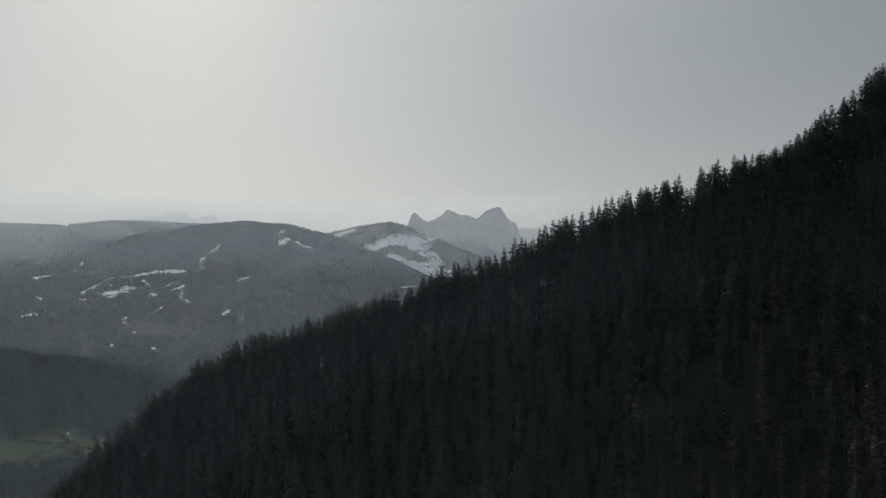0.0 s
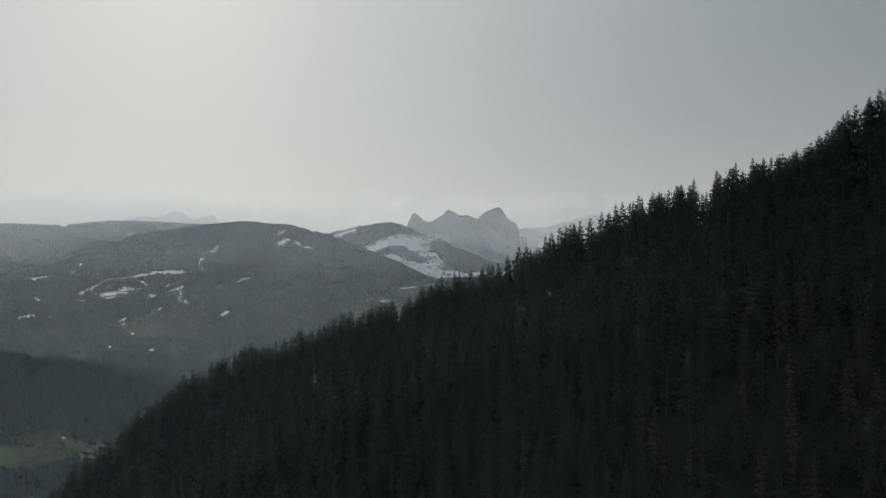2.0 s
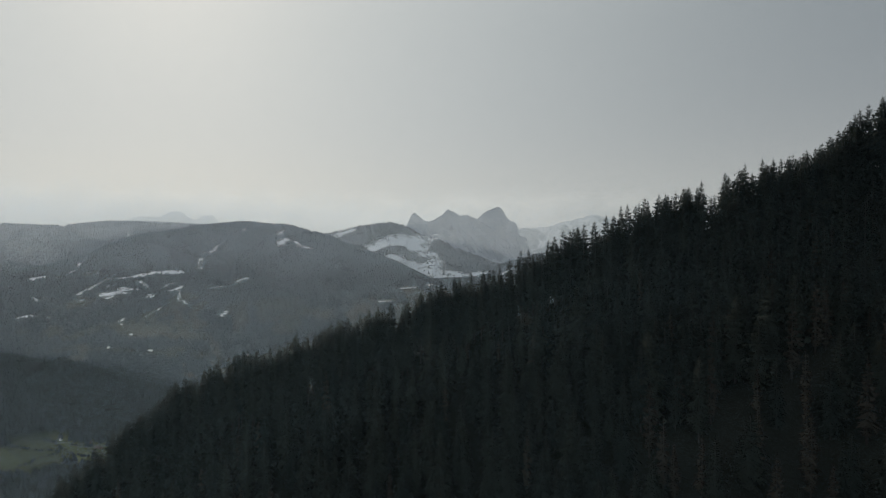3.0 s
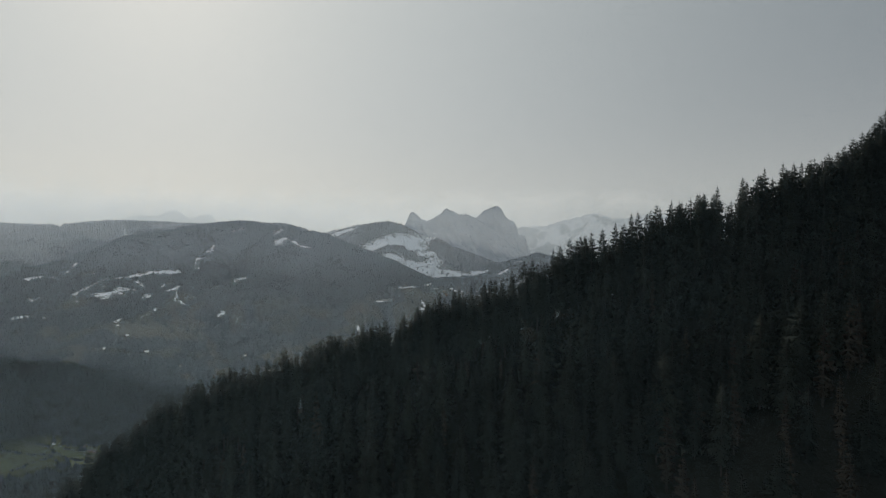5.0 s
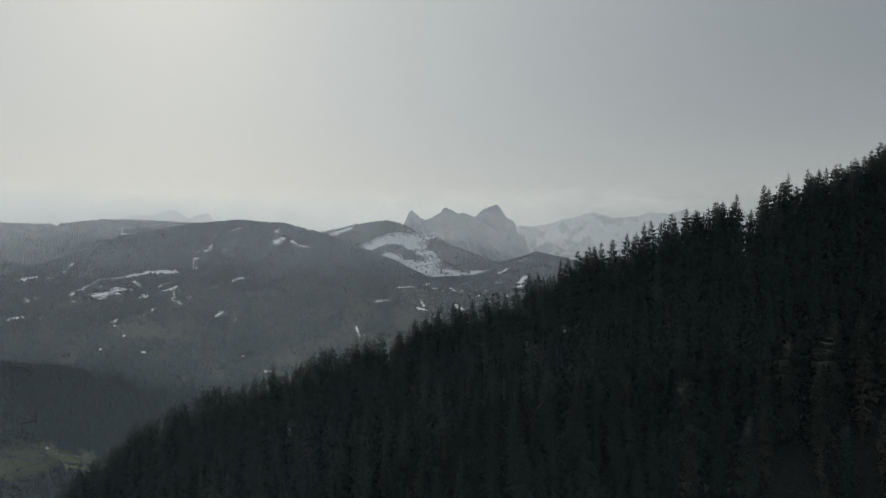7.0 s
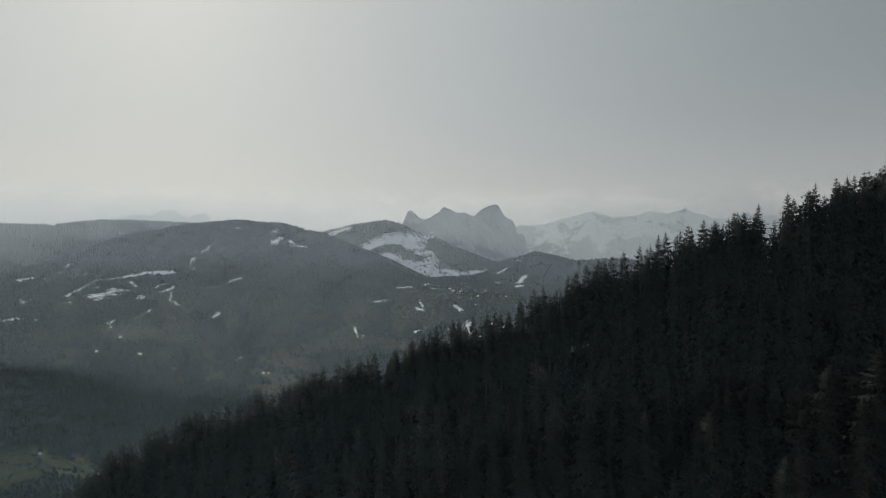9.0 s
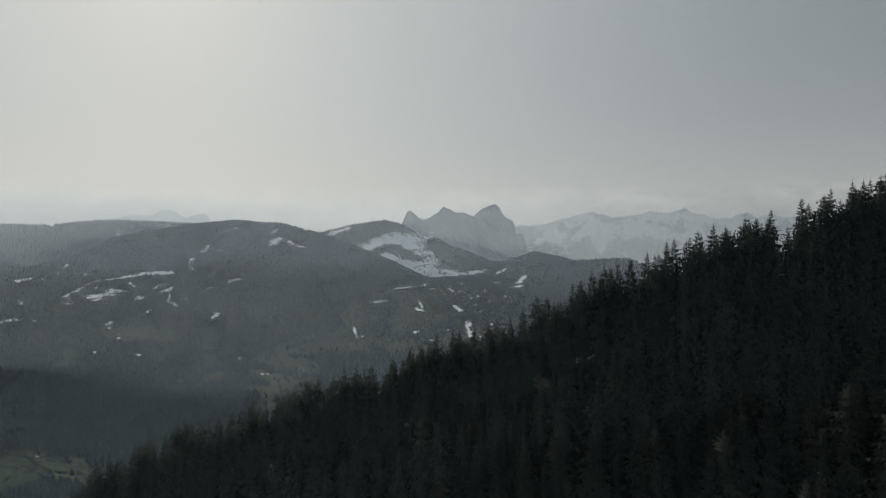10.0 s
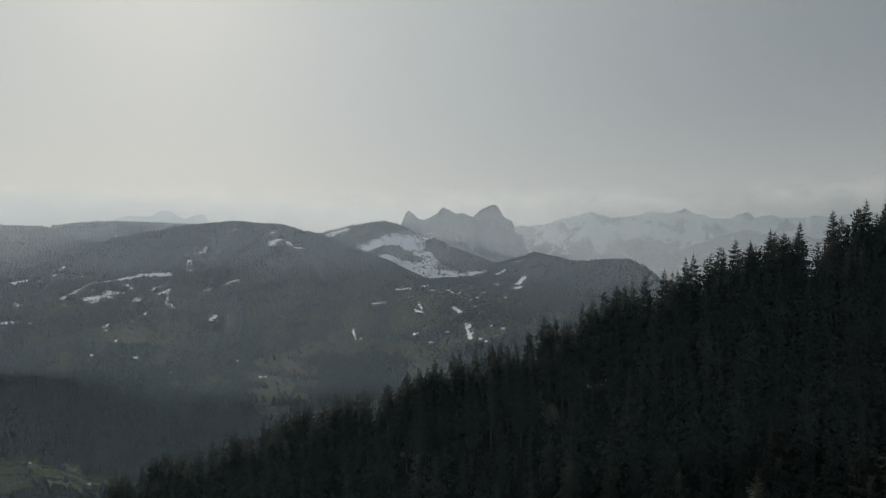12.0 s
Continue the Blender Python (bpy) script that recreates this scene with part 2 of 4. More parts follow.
def ridge_height(x, y, line, front, behind, rough=0.0):
    r = np.hypot(x, y)
    best = np.full(x.shape, 1e9)
    out = np.zeros(x.shape)
    for (ax, ay, az), (bx, by, bz) in zip(line[:-1], line[1:]):
        dx, dy = bx - ax, by - ay
        t = np.clip(((x - ax) * dx + (y - ay) * dy) / (dx * dx + dy * dy), 0, 1)
        px, py, pz = ax + t * dx, ay + t * dy, az + t * (bz - az)
        d = np.hypot(x - px, y - py)
        h = pz - d * np.where(r < np.hypot(px, py), front, behind)
        near = d < best
        out, best = np.where(near, h, out), np.where(near, d, best)
    return out + rough * smoothstep(0, 380, best)


def spur_line(x):
    return np.interp(x, SPUR[:, 0], SPUR[:, 1]), EYE + np.interp(x, SPUR[:, 0], SPUR[:, 2])


def spur_height(x, y):
    yc, zc = spur_line(x)
    d = y - yc
    steep = np.interp(x, [-250, 60, 90, 118, 145, 250], [0.95, 0.95, 0.90, 0.76, 0.74, 0.74])
    h = zc + np.where(d < 0, steep * d, -0.70 * d) * np.minimum(1, 0.35 + np.abs(d) / 25.0)
    # a nearer rib across the east of the slope, with a shady gully behind it
    rib = smoothstep(52, 78, x) * smoothstep(190, 150, x)
    h = h + rib * (7 * np.exp(-((d + 58) / 16) ** 2) - 12 * np.exp(-((d + 32) / 12) ** 2))
    return h + (fbm(x, y, 55, 3, 40) - 0.5) * 10 * smoothstep(8, 50, np.abs(d)) + (fbm(x, y, 16, 2, 44) - 0.5) * 3


def land(x, y):
    x, y = np.asarray(x, float), np.asarray(y, float)
    r = np.hypot(x, y)
    rough = fbm(x, y, 420, 5, 3) - 0.5
    parts = [
        12 + 10 * fbm(x, y, 300, 3, 9) + 0.02 * np.maximum(0, r - 2500),
        ridge_height(x, y, LEFT_RIDGE, 0.75, 0.4, 70 * rough),
        ridge_height(x, y, MID_HILL, 0.245, 0.45, 70 * rough),
        ridge_height(x, y, SNOW_HILL, 0.45, 0.6, 60 * rough),
        ridge_height(x, y, RIGHT_HILL, 0.28, 0.5, 40 * rough),
        ridge_height(x, y, SHELF, 0.25, 0.02, 40 * rough),
        ridge_height(x, y, DARK_SPUR, 0.95, 0.35, 25 * rough),
        ridge_height(x, y, FAR_RIM, 0.35, 0.35, 60 * rough),
        spur_height(x, y),
    ]
    k = 9.0
    top = np.maximum.reduce(parts)
    return top + k * np.log(sum(np.exp((p - top) / k) for p in parts)) - k * 0.2


def strokes(x, y, *tables):
    """Patches of cover as broad strokes over the land: bearing and distance of both ends, half width in metres, weight."""
    total = np.zeros(np.shape(x))
    for a0, d0, a1, d1, half, weight in itertools.chain(*tables):
        ax, ay, bx, by = math.sin(radians(a0)) * d0, math.cos(radians(a0)) * d0, math.sin(radians(a1)) * d1, math.cos(radians(a1)) * d1
        pad = 2.2 * half
        near = (x > min(ax, bx) - pad) & (x < max(ax, bx) + pad) & (y > min(ay, by) - pad) & (y < max(ay, by) + pad)
        px, py = x[near], y[near]
        dx, dy = bx - ax, by - ay
        t = np.clip(((px - ax) * dx + (py - ay) * dy) / (dx * dx + dy * dy + 1e-6), 0, 1)
        q = np.hypot(px - ax - t * dx, py - ay - t * dy) / half
        total[near] = np.maximum(total[near], weight * np.exp(-0.8 * q ** 2.4))
    return total


PASTURE_SNOW = [(-30.2, 3150, -28.1, 3190, 26, 1.3), (-28.5, 3200, -26.6, 3210, 30, 1.4), (-32.4, 3140, -29.8, 3150, 17, 1.1), (-34.6, 2960, -33.6, 3070, 14, 0.95), (-33.6, 3070, -32.5, 3130, 10, 1), (-32.8, 2950, -31.3, 2990, 30, 1.1), (-31.5, 3000, -30.1, 2980, 12, 1), (-32.6, 2910, -30.7, 2960, 9, 0.7), (-32.9, 3050, -32.1, 3060, 8, 0.9), (-29.9, 3080, -29.2, 2990, 14, 0.75), (-27.8, 2980, -26.4, 3050, 10, 0.95), (-27.3, 2910, -26.3, 2970, 18, 1), (-26.6, 2950, -26.5, 2800, 8, 0.7), (-29.2, 2890, -28.6, 2880, 15, 0.9), (-29.5, 2700, -28.1, 2780, 6, 0.65), (-25.5, 2840, -24.5, 2860, 6, 0.6)]
WEST_SNOW = [(-37.8, 3180, -37.1, 3210, 16, 1.3), (-36.3, 3210, -35.9, 3210, 11, 1.1), (-35.6, 3210, -34.8, 3210, 6, 0.9), (-34.7, 3330, -34.5, 3370, 10, 1.1), (-35.5, 3250, -35.1, 3270, 8, 0.8), (-34.0, 3230, -33.3, 3250, 28, 0.55), (-37.7, 2900, -37.0, 2930, 10, 0.95), (-38.7, 2720, -38.0, 2750, 13, 1.2), (-37.9, 2730, -37.5, 2740, 10, 1.1), (-36.7, 2730, -36.2, 2740, 7, 0.9), (-31.5, 2640, -31.0, 2700, 8, 0.8), (-38.2, 2910, -37.8, 2940, 12, 0.55), (-26.1, 2790, -25.9, 2770, 8, 0.9), (-36.5, 2890, -35.8, 2920, 18, 0.45), (-35.0, 2910, -34.3, 2890, 8, 0.5), (-31.6, 3580, -31.2, 3530, 18, 0.5)]
HILLTOP_SNOW = [(-30.82, 4035, -30.87, 3990, 9, 1.1), (-38.1, 4049, -37.3, 4054, 9, 0.9), (-33.2, 4073, -32.8, 4057, 7, 0.9), (-35.6, 4019, -34.8, 3995, 8, 0.7), (-24.4, 3340, -23.3, 3340, 20, 0.75), (-24.8, 3240, -23.8, 3240, 16, 0.75), (-23.2, 3220, -22.7, 3180, 20, 0.4), (-22.2, 3220, -22.1, 3260, 11, 0.9), (-21.4, 3660, -20.6, 3720, 28, 0.75), (-17.2, 3430, -16.5, 3510, 28, 1), (-17.4, 3600, -16.9, 3730, 27, 0.65), (-15.6, 3480, -15.0, 3460, 11, 1.1), (-15.3, 3460, -14.0, 3450, 20, 1), (-21.2, 3020, -20.4, 3060, 25, 0.68), (-23.3, 3000, -22.8, 3020, 11, 1), (-22.7, 2660, -22.3, 2700, 10, 1.1), (-21.2, 2710, -20.6, 2720, 6, 0.65), (-31.4, 4020, -30.8, 4000, 11, 0.8), (-30.9, 3960, -30.7, 3990, 18, 0.9)]
SNOWFIELD = [(-12.6, 3960, -11.0, 3990, 25, 1.4), (-11.4, 4010, -9.7, 4020, 28, 1.4), (-3.4, 3600, -0.5, 3660, 48, 1.1), (-7.6, 3680, -4.5, 3820, 70, 1.1), (-5.1, 3790, -0.8, 4010, 96, 1.1), (-4.7, 3880, -3.6, 3990, 42, 1), (-7.4, 3660, -0.6, 3920, 45, 1.4), (-5.5, 3530, -3.6, 3540, 48, 1.3), (-3.8, 3520, -1.7, 3520, 97, 1.3), (-2.0, 3770, -0.5, 3780, 52, 1.1), (-2.4, 3640, -0.5, 3720, 33, 1), (-0.6, 3590, 1.0, 3610, 70, 1.3), (0.7, 3690, 3.4, 3690, 42, 1.2), (3.5, 3740, 4.8, 3810, 31, 1.2), (3.5, 3940, 5.6, 3900, 21, 1.1), (-0.1, 3680, 1.5, 3720, 20, 0.7), (-10.4, 4010, -9.5, 4020, 17, 1)]
VILLAGE_SNOW = [(5.8, 3400, 8.5, 3550, 36, 1.4), (7.3, 3510, 9.1, 3620, 23, 1.4), (7.7, 3160, 8.8, 3440, 34, 1.2), (6.2, 3750, 7.1, 3790, 18, 1.1), (7.8, 3910, 8.7, 3890, 13, 1.2), (1.6, 2670, 2.4, 2600, 16, 1.2), (3.1, 2480, 3.4, 2330, 14, 1.3), (-2.5, 2690, -1.7, 2660, 10, 1.1), (-2.1, 2760, -1.8, 2700, 8, 1), (-2.5, 2430, -1.9, 2430, 18, 1.2), (-1.6, 2310, -0.8, 2300, 10, 1.2), (4.4, 2320, 5.7, 2290, 6, 0.95), (-6.7, 2800, -5.7, 2800, 17, 0.85), (-9.0, 2520, -8.7, 2410, 6, 1), (-4.5, 2950, -2.9, 2940, 10, 0.95), (-1.4, 2890, -0.5, 2890, 10, 1)]
GROVES = [(-4.6, 3615, -2.2, 3700, 15, 1.2), (-0.3, 3900, 4.5, 3910, 80, 1.2), (-7.2, 3900, -4.5, 3990, 52, 1.0)]
WEST_MEADOWS = [(-30.1, 2540, -25.8, 2620, 79, 1.2), (-29.6, 2490, -24.3, 2500, 30, 1.1), (-28.6, 2340, -26.6, 2370, 27, 1.2), (-34.5, 2410, -26.2, 2320, 21, 0.85), (-25.7, 2680, -24.3, 2780, 25, 1.1), (-27.6, 2740, -25.9, 2850, 57, 0.85), (-35.3, 2520, -32.8, 2600, 28, 0.9), (-31.7, 2590, -28.1, 2750, 41, 0.85), (-37.2, 2790, -34.0, 2900, 52, 0.65), (-26.4, 2130, -25.1, 2060, 54, 0.7), (-36.4, 2420, -34.1, 2440, 36, 0.6), (-38.6, 2600, -36.4, 2630, 42, 0.55), (-18.6, 1900, -13.6, 1800, 50, 0.8), (-18.9, 2130, -15.4, 1930, 60, 0.85)]
EAST_MEADOWS = [(-17.4, 2310, -15.9, 2190, 73, 1.2), (-17.1, 2350, -7.8, 2290, 39, 1.2), (-13.2, 2340, -8.1, 2380, 72, 1.2), (-11.1, 2470, -8.3, 2520, 44, 0.85), (-5.1, 2310, -2.0, 2190, 71, 1.1), (-3.6, 2640, -0.8, 2540, 70, 1.1), (-4.5, 2720, -4.3, 2490, 34, 1), (-3.5, 2900, -1.7, 2730, 62, 0.9), (1.1, 2300, 5.7, 2390, 100, 0.75), (-0.9, 2820, 7.7, 2840, 98, 0.65), (5.0, 2550, 10.9, 2500, 125, 0.55), (2.2, 2480, 3.2, 2330, 48, 0.9)]
VALLEY_PASTURE = [(-44.0, 1308, -35.8, 1302, 23, 1.7), (-35.8, 1302, -32.6, 1297, 15, 1.7), (-32.6, 1297, -30.0, 1290, 9, 1.3)]


def cover(x, y):
    """Snow and wood, each from 0 to 1, over the land."""
    snow = strokes(x, y, PASTURE_SNOW, WEST_SNOW, HILLTOP_SNOW, SNOWFIELD, VILLAGE_SNOW) * (0.50 + 0.84 * fbm(x, y, 38, 4, 61, 0.6))
    snow = np.clip(snow - 1.2 * strokes(x, y, GROVES), 0, 1.3)
    broken = snow + (fbm(x, y * 0.6, 30, 4, 130, 0.6) - 0.5) * 0.4
    open_land = strokes(x, y, WEST_MEADOWS, EAST_MEADOWS, VALLEY_PASTURE) + (fbm(x + 0.4 * y, y * 0.6, 70, 4, 134, 0.6) - 0.5) * 0.8
    r = np.hypot(x, y)
    mixed = smoothstep(0.50, 0.64, fbm(x + 0.3 * y, y * 0.6, 230, 4, 140, 0.55)) * smoothstep(3200, 2800, r) * smoothstep(1650, 1900, r)
    open_land = np.maximum(open_land, 0.55 * mixed)
    open_land = open_land * (1 - smoothstep(1365, 1395, r) * np.where(x < -0.40 * y, smoothstep(2050, 1950, r), smoothstep(1700, 1640, r)))
    wood = 1 - np.maximum(0.94 * smoothstep(0.45, 0.57, open_land), 0.93 * smoothstep(0.24, 0.48, broken))
    wood = np.minimum(wood, 1 - 0.985 * np.maximum(smoothstep(1.10, 1.40, open_land), smoothstep(0.32, 0.52, snow)))
    return snow, wood


def mesh_of(name, verts, faces, mats, indices=None, attributes=None, smooth=False):
    """A mesh out of arrays of places and of triangles or quads."""
    me = bpy.data.meshes.new(name)
    verts, faces = np.asarray(verts, np.float32), np.asarray(faces, np.int32)
    n, k = faces.shape
    me.vertices.add(len(verts))
    me.vertices.foreach_set("co", verts.ravel())
    me.loops.add(n * k)
    me.loops.foreach_set("vertex_index", faces.ravel())
    me.polygons.add(n)
    me.polygons.foreach_set("loop_start", np.arange(n, dtype=np.int32) * k)
    for m in mats:
        me.materials.append(m)
    if indices is not None:
        me.polygons.foreach_set("material_index", np.asarray(indices, np.int32))
    me.polygons.foreach_set("use_smooth", np.full(n, smooth))
    for key, values in (attributes or {}).items():
        values = np.asarray(values, np.float32)
        kind, field = ("FLOAT_VECTOR", "vector") if values.ndim == 2 else ("FLOAT", "value")
        me.attributes.new(key, kind, "POINT").data.foreach_set(field, values.ravel())
    me.update(calc_edges=True)
    return me


def grid_faces(rows, cols):
    i, j = np.meshgrid(np.arange(rows - 1), np.arange(cols - 1), indexing="ij")
    a = (i * cols + j).ravel()
    return np.stack([a, a + 1, a + cols + 1, a + cols], 1)


def build_ground():
    az = np.concatenate([np.arange(-180, -48, 3.0), np.arange(-48, 25, 0.17), np.arange(25, 42, 0.6), np.arange(42, 180.1, 3.0)])
    az[-1] = 180.0
    rr = np.concatenate([[0.5, 15], np.geomspace(40, 1000, 110, endpoint=False), np.arange(1000, 2200, 24), np.arange(2200, 4000, 17), np.arange(4000, 4901, 30)])
    r, a = np.meshgrid(rr, np.radians(az), indexing="ij")
    x, y = np.sin(a) * r, np.cos(a) * r
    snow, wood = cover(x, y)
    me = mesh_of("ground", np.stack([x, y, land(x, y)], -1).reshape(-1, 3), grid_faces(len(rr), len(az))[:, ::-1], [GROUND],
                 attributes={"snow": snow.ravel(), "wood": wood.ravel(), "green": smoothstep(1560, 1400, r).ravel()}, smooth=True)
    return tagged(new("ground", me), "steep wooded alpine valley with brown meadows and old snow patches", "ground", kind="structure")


build_ground()


def mountain(name, label, rows, base, front, behind, mat, seed, crag, cols=260, depth=70, spread=1.0, power=0.85):
    """A mountain range: its crest from bearings, its faces falling to the base in front and behind, cut by gullies."""
    line = crest(rows)
    az = np.radians([r[0] for r in rows])
    u = np.linspace(az[0], az[-1], cols)
    d = np.interp(u, az, [r[2] for r in rows])
    top = np.interp(u, az, line[:, 2])
    top = top + (fbm(np.degrees(u) * 100, u * 0, 60, 5, seed, 0.6) - 0.5) * crag * 0.5
    top = top + (fbm(np.degrees(u) * 100, u * 0, 14, 3, seed + 3, 0.6) - 0.5) * crag * 0.22
    v = np.concatenate([np.linspace(-1, 0, depth, endpoint=False), np.linspace(0, 1, depth // 3)])
    vv, uu = np.meshgrid(v, u, indexing="ij")
    r = d[None, :] + np.where(vv < 0, vv * front, vv * behind)
    x, y = np.sin(uu) * r, np.cos(uu) * r
    fall = np.abs(vv) ** power
    z0 = base + (top[None, :] - base) * (1 - fall)
    gully = np.abs(fbm(uu * d[None, :] + 260 * vv, z0 * 0.8, 210 * spread, 6, seed + 5, 0.5) - 0.5) * 2
    bite = smoothstep(0, 0.12, np.abs(vv)) * smoothstep(1.0, 0.8, np.abs(vv))
    z = z0 - gully * crag * bite
    back = (gully - 0.3) * crag * 0.9 * bite
    x, y = x + np.sin(uu) * back, y + np.cos(uu) * back
    me = mesh_of(name, np.stack([x, y, z], -1).reshape(-1, 3), grid_faces(len(v), cols)[:, ::-1], [mat], smooth=True)
    return tagged(new(name, me), label, "mountain", kind="structure")


mountain("rocky_mountain", "steep grey limestone mountain with two bare rocky peaks",
         [(-5.79, -0.93, 4600), (-4.44, 0.6, 4600), (-3.94, 1.53, 4600), (-3.64, 2.39, 4600), (-3.45, 2.82, 4600), (-3.14, 3.0, 4600), (-2.84, 2.88, 4600), (-2.28, 2.33, 4600), (-1.54, 2.08, 4600), (-0.86, 2.27, 4600), (-0.12, 2.7, 4600), (0.19, 3.13, 4600), (0.49, 3.31, 4600), (0.8, 3.13, 4600), (1.36, 3.01, 4600), (1.91, 2.7, 4600), (2.53, 2.76, 4600), (3.76, 2.2, 4600), (5.17, 1.28, 4600), (7.13, -0.32, 4600), (9.25, -2.27, 4600)],
         250, 190, 120, LIMESTONE, 11, 60, 260, 66, 0.6, 0.75)
mountain("rocky_mountain", "broad grey limestone peak with snow streaks and a stepped cliff",
         [(-0.25, -0.94, 4700), (2.22, 1.22, 4700), (3.76, 2.26, 4700), (4.49, 2.88, 4700), (5.41, 3.42, 4700), (6.02, 3.54, 4700), (6.45, 3.29, 4700), (6.94, 2.38, 4700), (7.61, 1.94, 4700), (8.15, 1.33, 4700), (8.28, 0.6, 4700), (9.0, 0.29, 4700), (9.37, -0.93, 4700), (9.97, -2.02, 4700), (11.05, -3.04, 4700)],
         250, 150, 120, LIMESTONE, 17, 60, 230, 66, 0.6, 0.75)


def spurred_range(name, label, rows, base, mat, seed, cols=440, depth=66):
    """A high range whose rocky spurs run out toward the valley, each with a sunny and a shaded flank."""
    line = crest(rows)
    az = np.radians([r[0] for r in rows])
    u = np.linspace(az[0], az[-1], cols)
    d = np.interp(u, az, [r[2] for r in rows])
    top = np.interp(u, az, line[:, 2])
    top = top + (fbm(np.degrees(u) * 100, u * 0, 40, 4, seed, 0.6) - 0.5) * 40
    v = np.concatenate([np.linspace(-1, 0, depth, endpoint=False), np.linspace(0, 1, 12)])
    vv, uu = np.meshgrid(v, u, indexing="ij")
    low = np.abs(vv)
    depth_of = np.interp(np.degrees(u), (7, 14), (150, 400))[None, :]
    r = d[None, :] + np.where(vv < 0, -depth_of * low, 25 * low)
    z = base + (top[None, :] - base) * (1 - low ** 0.92)
    side = uu * 4900
    warp = fbm(side, r * 0.9, 420, 4, seed + 3, 0.55)
    wave = ((side + 0.55 * (r - 4500)) / 560 + 2.0 * warp) % 1.0
    spur = np.where(wave < 0.6, wave / 0.6, (1 - wave) / 0.4)
    small = ((side - 0.35 * r) / 190 + 2.0 * fbm(side, r, 150, 3, seed + 9)) % 1.0
    minor = np.where(small < 0.55, small / 0.55, (1 - small) / 0.45)
    rough = fbm(side, r, 80, 5, seed + 12, 0.6) - 0.5
    reach = smoothstep(0.0, 0.16, low) * np.where(vv < 0, 1, 0) * smoothstep(1.0, 0.55, low)
    z = z + reach * (150 * (spur - 0.62) * (0.5 + 0.5 * low) + 20 * (minor - 0.5) + 80 * rough)
    x, y = np.sin(uu) * r, np.cos(uu) * r
    me = mesh_of(name, np.stack([x, y, z], -1).reshape(-1, 3), grid_faces(len(v), cols)[:, ::-1], [mat], smooth=True)
    return tagged(new(name, me), label, "mountain", kind="structure")


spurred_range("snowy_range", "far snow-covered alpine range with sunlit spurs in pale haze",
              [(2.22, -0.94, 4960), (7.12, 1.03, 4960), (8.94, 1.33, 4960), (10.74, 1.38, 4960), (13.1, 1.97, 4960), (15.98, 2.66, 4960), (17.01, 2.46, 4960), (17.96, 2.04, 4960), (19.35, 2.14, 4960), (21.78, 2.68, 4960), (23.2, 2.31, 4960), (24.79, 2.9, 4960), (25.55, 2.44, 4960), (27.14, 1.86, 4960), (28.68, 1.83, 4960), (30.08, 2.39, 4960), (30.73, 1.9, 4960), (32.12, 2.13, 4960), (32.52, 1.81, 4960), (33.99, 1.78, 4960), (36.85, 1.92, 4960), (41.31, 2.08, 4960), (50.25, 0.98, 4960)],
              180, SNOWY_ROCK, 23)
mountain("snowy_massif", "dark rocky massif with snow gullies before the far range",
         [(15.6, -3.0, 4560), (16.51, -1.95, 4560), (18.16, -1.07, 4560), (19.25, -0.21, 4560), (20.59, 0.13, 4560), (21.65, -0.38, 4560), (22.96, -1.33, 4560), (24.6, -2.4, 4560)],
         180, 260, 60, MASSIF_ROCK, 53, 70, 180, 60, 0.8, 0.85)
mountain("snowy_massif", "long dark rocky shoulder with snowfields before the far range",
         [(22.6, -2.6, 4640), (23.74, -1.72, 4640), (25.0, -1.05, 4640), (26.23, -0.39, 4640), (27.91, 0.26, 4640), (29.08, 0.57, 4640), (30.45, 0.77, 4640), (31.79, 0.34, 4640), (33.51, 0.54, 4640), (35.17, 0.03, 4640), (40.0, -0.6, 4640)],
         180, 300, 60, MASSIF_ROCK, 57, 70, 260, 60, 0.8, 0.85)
mountain("far_peaks", "distant rocky peaks above the wooded ridge, haze put into their pale colour",
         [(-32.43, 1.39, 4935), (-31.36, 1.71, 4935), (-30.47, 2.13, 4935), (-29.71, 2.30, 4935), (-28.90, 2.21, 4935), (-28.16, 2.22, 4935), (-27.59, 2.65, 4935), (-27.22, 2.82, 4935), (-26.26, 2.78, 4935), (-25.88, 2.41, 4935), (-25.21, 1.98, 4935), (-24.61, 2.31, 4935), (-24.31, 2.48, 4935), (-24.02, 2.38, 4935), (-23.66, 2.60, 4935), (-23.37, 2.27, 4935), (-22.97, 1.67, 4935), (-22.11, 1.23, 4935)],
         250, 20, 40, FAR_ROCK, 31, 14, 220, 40)


